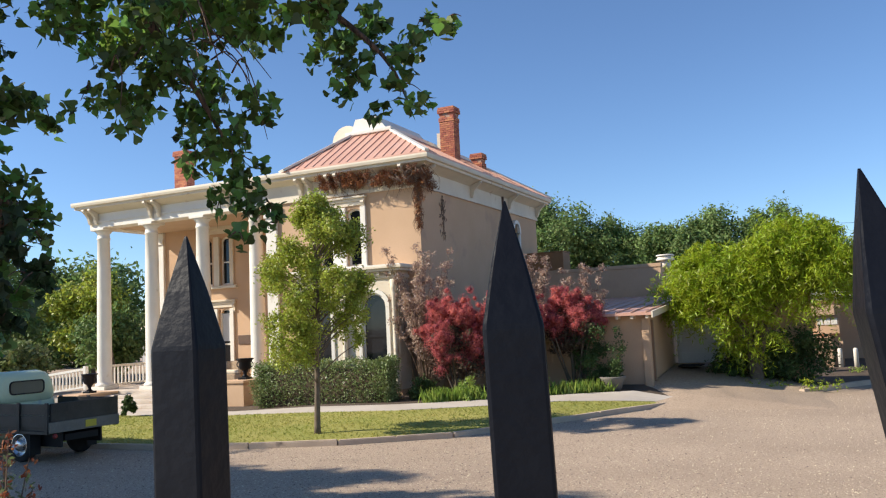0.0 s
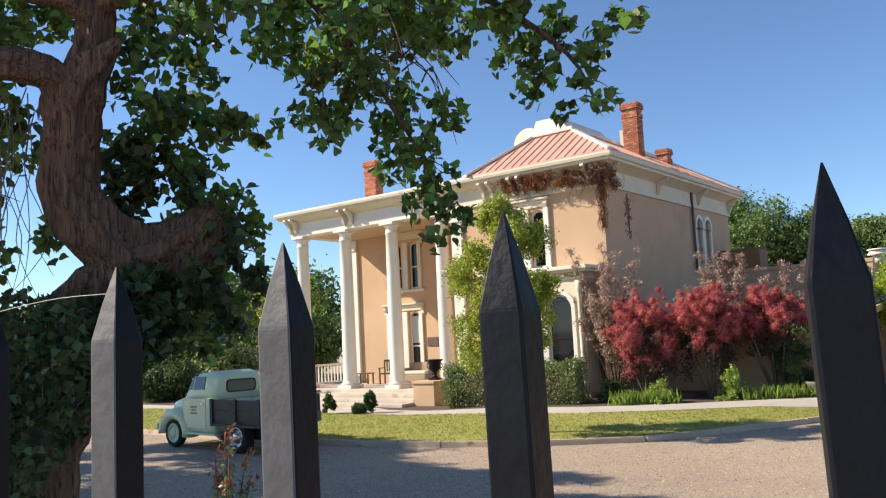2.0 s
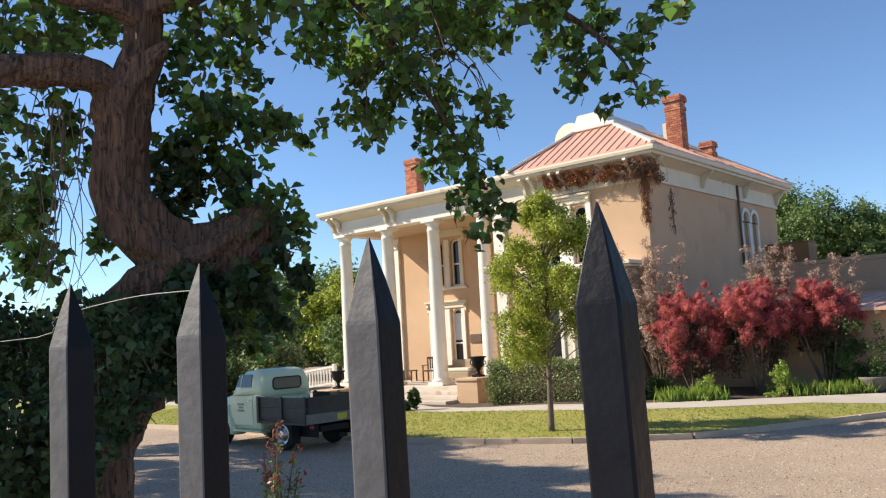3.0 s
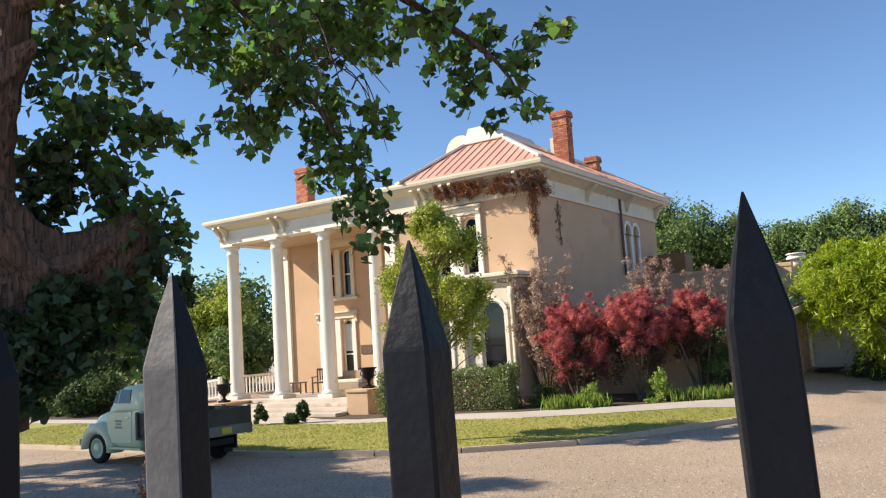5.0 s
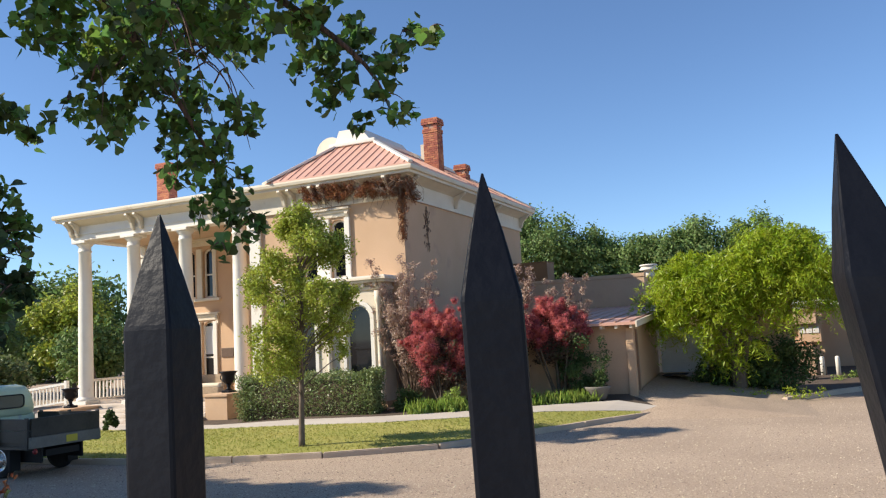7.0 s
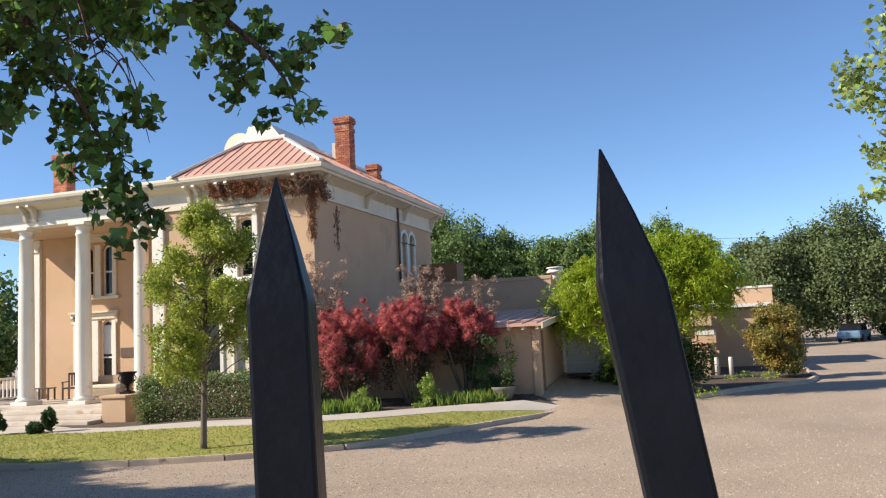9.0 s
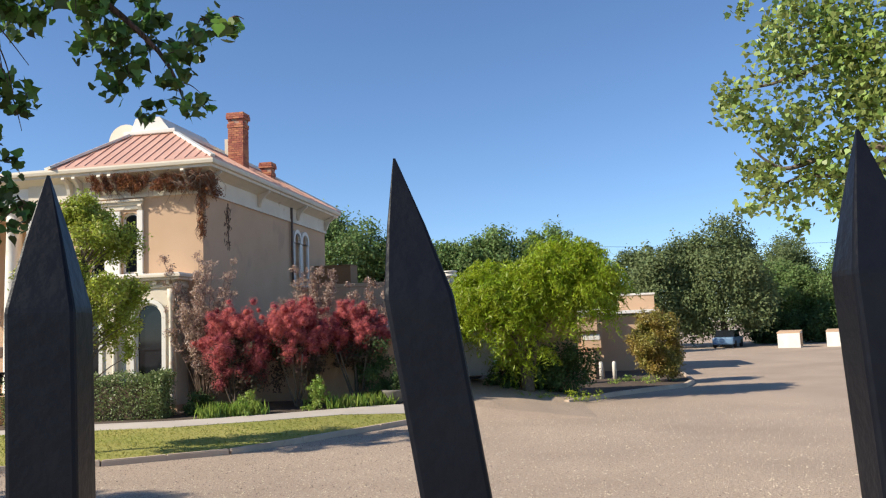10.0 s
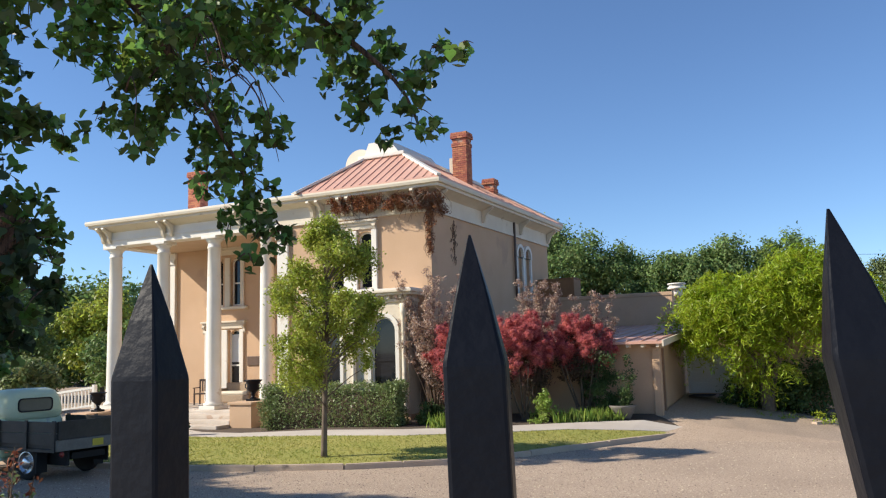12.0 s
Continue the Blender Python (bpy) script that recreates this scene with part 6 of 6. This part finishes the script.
leaves("leaves", pts_g, np.full(len(pts_g), 0.05), OVAL, LEAF_HEDGE, rs, 151)
leaves("young_leaves", pts_r, np.full(len(pts_r), 0.05), OVAL, LEAF_TIP, rs, 152, "rust-coloured young leaves")


# unseen trees added along the street side to cast shade on the drive
for i, (x, y, h, w) in enumerate(((-24.2, 6.5, 6.7, 3.0), (-19.2, 4.7, 6.5, 2.5), (-15.9, 2.9, 7.1, 2.3))):
    st = thing("shade_tree", "tall leafy tree out of view, added to shade the drive", "tree", group="shade trees")
    part("trunk", tube(bmesh.new(), [(x, y, -0.1), (x + 0.1, y, 2.0), (x, y + 0.1, 4.0), (x + 0.2, y, h + 1.5)], [0.3, 0.24, 0.18, 0.05], 12, 0.1), BARKP, st, smooth=True)
    rng = np.random.default_rng(400 + i)
    pts, out = clumps(rng, shell_blobs(rng, (x, y, h), (w, w, 2.3), 70, 0.66, lo=-0.85), 110, 0.45)
    leaves("crown", pts, 0.15 * rng.uniform(0.7, 1.2, len(pts)), OVAL, LEAF_FAR, st, 410 + i, out=out * 0.4)

# ---- distance ----
def far_tree(name, label, x, y, rx, rz, z0, seed, material, size=0.35, n=46, dens=9, group="far trees", trunk=True, outline=((0, -0.6), (0.34, 0.0), (0, 0.6), (-0.34, 0.0))):
    t = thing(name, label, "tree", group=group)
    r = np.random.default_rng(seed)
    if trunk:
        part("trunk", tube(bmesh.new(), [(x, y, -0.1), (x + 0.2, y, z0 * 0.6), (x - 0.1, y, z0 + rz)], [rx * 0.09 + 0.1, rx * 0.07 + 0.08, 0.06], 8, 0.08), BARKP, t)
    b = shell_blobs(r, (x, y, z0 + rz), (rx * 0.85, rx * 0.85, rz * 0.9), n, rx * 0.30, lo=-0.8)
    pts, out = clumps(r, b, dens)
    leaves("crown", pts, size * r.uniform(0.7, 1.3, len(pts)), list(outline), material, t, seed + 1, out=out * 0.7)


r = random.Random(160)
ELM, WILLOW = "broad green elm in the distance", "rounded grey-green willow in the distance"
for i, (x, y, rx, rz, z0) in enumerate(((-18.6, 58, 4.2, 5.0, 1.9), (-14.0, 60, 3.4, 4.2, 1.7), (-10.0, 60, 3.4, 4.0, 1.7), (-6.3, 61, 3.2, 4.2, 1.7), (-2.8, 62, 3.2, 4.3, 1.5), (-24.5, 60, 4.0, 4.2, 1.5), (-31, 62, 4.2, 4.0, 1.5))):
    far_tree("elm_tree", ELM, x, y, rx, rz, z0, 161 + 2 * i, LEAF_FAR, 0.2, 70, 30)
for i, (x, y, rx, rz, z0) in enumerate(((6.3, 74, 3.6, 5.0, -0.3), (11.2, 75, 5.0, 5.6, -0.3), (4.0, 80, 3.5, 4.8, -0.2))):
    far_tree("willow_tree", WILLOW, x, y, rx, rz, z0, 181 + 2 * i, LEAF_GREY, 0.23, 70, 24)
for i, (x, y, rx, rz, z0, m) in enumerate(((19.0, 84, 3.6, 4.4, -0.4, LEAF_FAR), (24.0, 80, 4.5, 4.6, -0.4, LEAF_FAR), (20.5, 90, 4.6, 5.6, -0.3, LEAF_GREY), (31, 86, 6, 6, -0.4, LEAF_FAR), (16.6, 79, 2.6, 1.9, -0.6, LEAF_DARK), (20.5, 78, 2.6, 1.6, -0.6, LEAF_DARK), (1.0, 84, 3.0, 3.2, -0.4, LEAF_FAR))):
    far_tree("elm_tree", ELM, x, y, rx, rz, z0, 191 + 2 * i, m, 0.2, 64, 28)
for i, (x, y, rx, rz, z0, m) in enumerate(((-47, 33, 3.4, 3.6, 0.6, LEAF_FAR), (-41, 36, 2.6, 3.2, 0.6, LEAF_YOUNG), (-52, 36, 4.2, 4.2, 0.6, LEAF_FAR), (-44, 28, 2.6, 1.6, 0.1, LEAF_DARK), (-37, 34, 2.2, 2.2, 0.2, LEAF_FAR), (-36, 27, 1.8, 1.3, 0.1, LEAF_HEDGE), (-58, 30, 5, 2.3, 0.1, LEAF_FAR), (-50, 24, 3.2, 1.8, 0.1, LEAF_DARK), (-60, 20, 5, 2.0, 0.1, LEAF_DARK), (-41, 45, 3.5, 3.0, 0.6, LEAF_GREY))):
    far_tree("garden_tree", "leafy garden tree beyond the porch", x, y, rx, rz, z0, 211 + 2 * i, m, 0.21, 56, 24, "garden trees")
for i, (x, y, rx, rz) in enumerate(((-70, 60, 9, 5), (-85, 40, 10, 3.2), (45, 90, 10, 6), (60, 80, 11, 7), (-45, 80, 9, 5))):
    far_tree("elm_tree", ELM, x, y, rx, rz, -0.4, 241 + 2 * i, LEAF_FAR, 0.5, 60, 5)

for i, (x, y, rx, rz) in enumerate(((-33.5, 22.0, 1.7, 1.0), (-36.0, 22.4, 2.0, 1.3), (-39.0, 22.2, 2.0, 1.2), (-42.0, 22.6, 2.2, 1.4), (-45.5, 22.4, 2.2, 1.3), (-49.0, 22.6, 2.4, 1.5), (-53.0, 22.4, 2.6, 1.6))):
    far_tree("garden_shrub", "dark leafy garden shrub beyond the lawn", x, y, rx, rz, -0.1, 271 + 2 * i, LEAF_DARK, 0.14, 40, 60, "garden shrubs", trunk=False)
far_house = thing("far_house", "pale house far off behind the garden trees", "house", (-52, 58, 0))
part("wall", B(-4, 4, -3, 3, 0, 3.2), mat("pale_siding", (0.55, 0.53, 0.52), 0.8), far_house)
part("roof", prism(bmesh.new(), [(-3.4, 3.2), (3.4, 3.2), (0, 5.0)], "x", -4.4, 4.4), KERB, far_house)
for s in (-2.2, 0.4):
    part("window", B(s, s + 1.1, -3.06, -3.002, 1.1, 2.3), GLASSD, far_house)
for x, y in ((14.9, 67.0), (18.3, 66.5)):
    b = thing("dumpster", "white and tan painted steel dumpster at the end of the yard", "dumpster", (x, y, 0), -20, group="dumpsters")
    b.scale = (0.8, 0.8, 0.85)
    part("body", prism(bmesh.new(), [(-0.9, 0.0), (0.9, 0.0), (0.95, 1.45), (-0.95, 1.3)], "x", -1.0, 1.0), ROOFWHITE, b)
    part("lid", prism(bmesh.new(), [(-0.98, 1.32), (0.98, 1.47), (0.98, 1.55), (-0.98, 1.40)], "x", -1.03, 1.03), STUCCO, b)
    part("side_panel", B(1.002, 1.03, -0.85, 0.85, 0.1, 1.3), STUCCO, b)
carb = thing("far_car", "blue car parked far off under the willows", "car", (11.0, 71.5, 0), 70)
part("body", B(-2.1, 2.1, -0.85, 0.85, 0.3, 0.9, bevel=0.15), mat("blue_paint", (0.14, 0.24, 0.36), 0.35), carb)
part("cabin", prism(bmesh.new(), [(-1.3, 0.9), (1.2, 0.9), (0.8, 1.45), (-0.8, 1.45)], "y", -0.75, 0.75), GLASSD, carb)
for x in (-1.3, 1.3):
    for y in (-0.8, 0.8):
        part("wheel", lathe(bmesh.new(), [(0.3, -0.1), (0.32, 0), (0.3, 0.1)], 0, 0, 14), RUBBER, carb).matrix_local = pose(x, y, 0.32, 90, 0, 0)
pole = thing("utility_pole", "wooden utility pole behind the trees", "pole", (-5.2, 66, 0))
part("pole", lathe(bmesh.new(), [(0.14, 0), (0.10, 9.4)], 0, 0, 10), BARKP, pole)
part("crossarm", B(-0.9, 0.9, -0.06, 0.06, 8.6, 8.75), BARKP, pole)
for z in (8.9,):
    ln = thing("power_line", "thin black overhead wire", "wire", group="overhead wires")
    part("wire", tube(bmesh.new(), [(-5.2, 66, z), (15, 72, z - 0.5), (40, 80, z + 0.4)], [0.014] * 3, 5), BLACK, ln)

# grass on the lawn
rng = np.random.default_rng(300)
gx, gy = rng.uniform(-30, -4, 60000), rng.uniform(13.8, 22.8, 60000)


def edge_y(pts, x):
    p = sorted(pts)
    return np.interp(x, [a for a, _ in p], [b for _, b in p])


PF = [(a, b) for a, b, _ in PATH_FRONT]
ok = (gy > edge_y(LAWN_EDGE, gx) + 0.05) & (gy < edge_y(PF, gx) - 0.04)
f_ = (gy[ok] - edge_y(LAWN_EDGE, gx[ok])) / (edge_y(PF, gx[ok]) - edge_y(LAWN_EDGE, gx[ok]) + 1e-6)
gz = 0.105 + f_ * (edge_y([(a, c) for a, _, c in PATH_FRONT], gx[ok]) - 0.09)
gp = np.stack([gx[ok], gy[ok], gz], 1)
gr = leaves("grass", gp, 0.05 * rng.uniform(0.6, 1.4, len(gp)), BLADE, GRASS, None, 301, fold=0.1)
tagged(gr, "short green and straw-coloured grass blades", "grass", kind="stuff")

# loose stones on the drive
rng = np.random.default_rng(500)
k = 165000
d_ = 8.5 + 17 * rng.uniform(0, 1, k) ** 1.6
a_ = rng.uniform(-0.75, 1.25, k)
sx_, sy_ = -d_ * np.sin(a_), d_ * np.cos(a_)
free = ((sy_ < edge_y(LAWN_EDGE, sx_) - 0.2) | (sx_ > -3.2)) & (rng.uniform(0, 1, k) < np.interp(sx_, (-6, 2), (1.0, 0.25)))
sx_, sy_ = sx_[free], sy_[free]
k = len(sx_)
r_ = 0.009 + 0.016 * rng.uniform(0, 1, k) ** 3
ang = rng.uniform(0, 6.28, k)
tpl = np.array([(1, 0, 0.2), (0.2, 0.8, 0.25), (-0.9, 0.3, 0.2), (-0.3, -0.8, 0.22), (0.1, 0.0, 0.85)])
ca, sa = np.cos(ang)[:, None], np.sin(ang)[:, None]
vx = (tpl[None, :, 0] * ca - tpl[None, :, 1] * sa) * r_[:, None] + sx_[:, None]
vy = (tpl[None, :, 0] * sa + tpl[None, :, 1] * ca) * r_[:, None] + sy_[:, None]
vz = (tpl[None, :, 2] - 0.25) * r_[:, None] * rng.uniform(0.6, 1.3, k)[:, None]
vv = np.stack([vx, vy, vz], 2).reshape(-1, 3)
tri = np.array([(0, 1, 4), (1, 2, 4), (2, 3, 4), (3, 0, 4)])
ff = (tri[None] + 5 * np.arange(k)[:, None, None]).reshape(-1, 3)
sm = bpy.data.meshes.new("gravel")
sm.from_pydata(vv.tolist(), [], ff.tolist())
sm.materials.append(mat("gravel_stone", (0.46, 0.365, 0.28), 0.9, (0.30, 0.23, 0.17), 3, 0.6, 30, 0.0, island=0.55))
tagged(new("gravel", sm), "loose pinkish grey gravel on the drive", "gravel", kind="stuff")
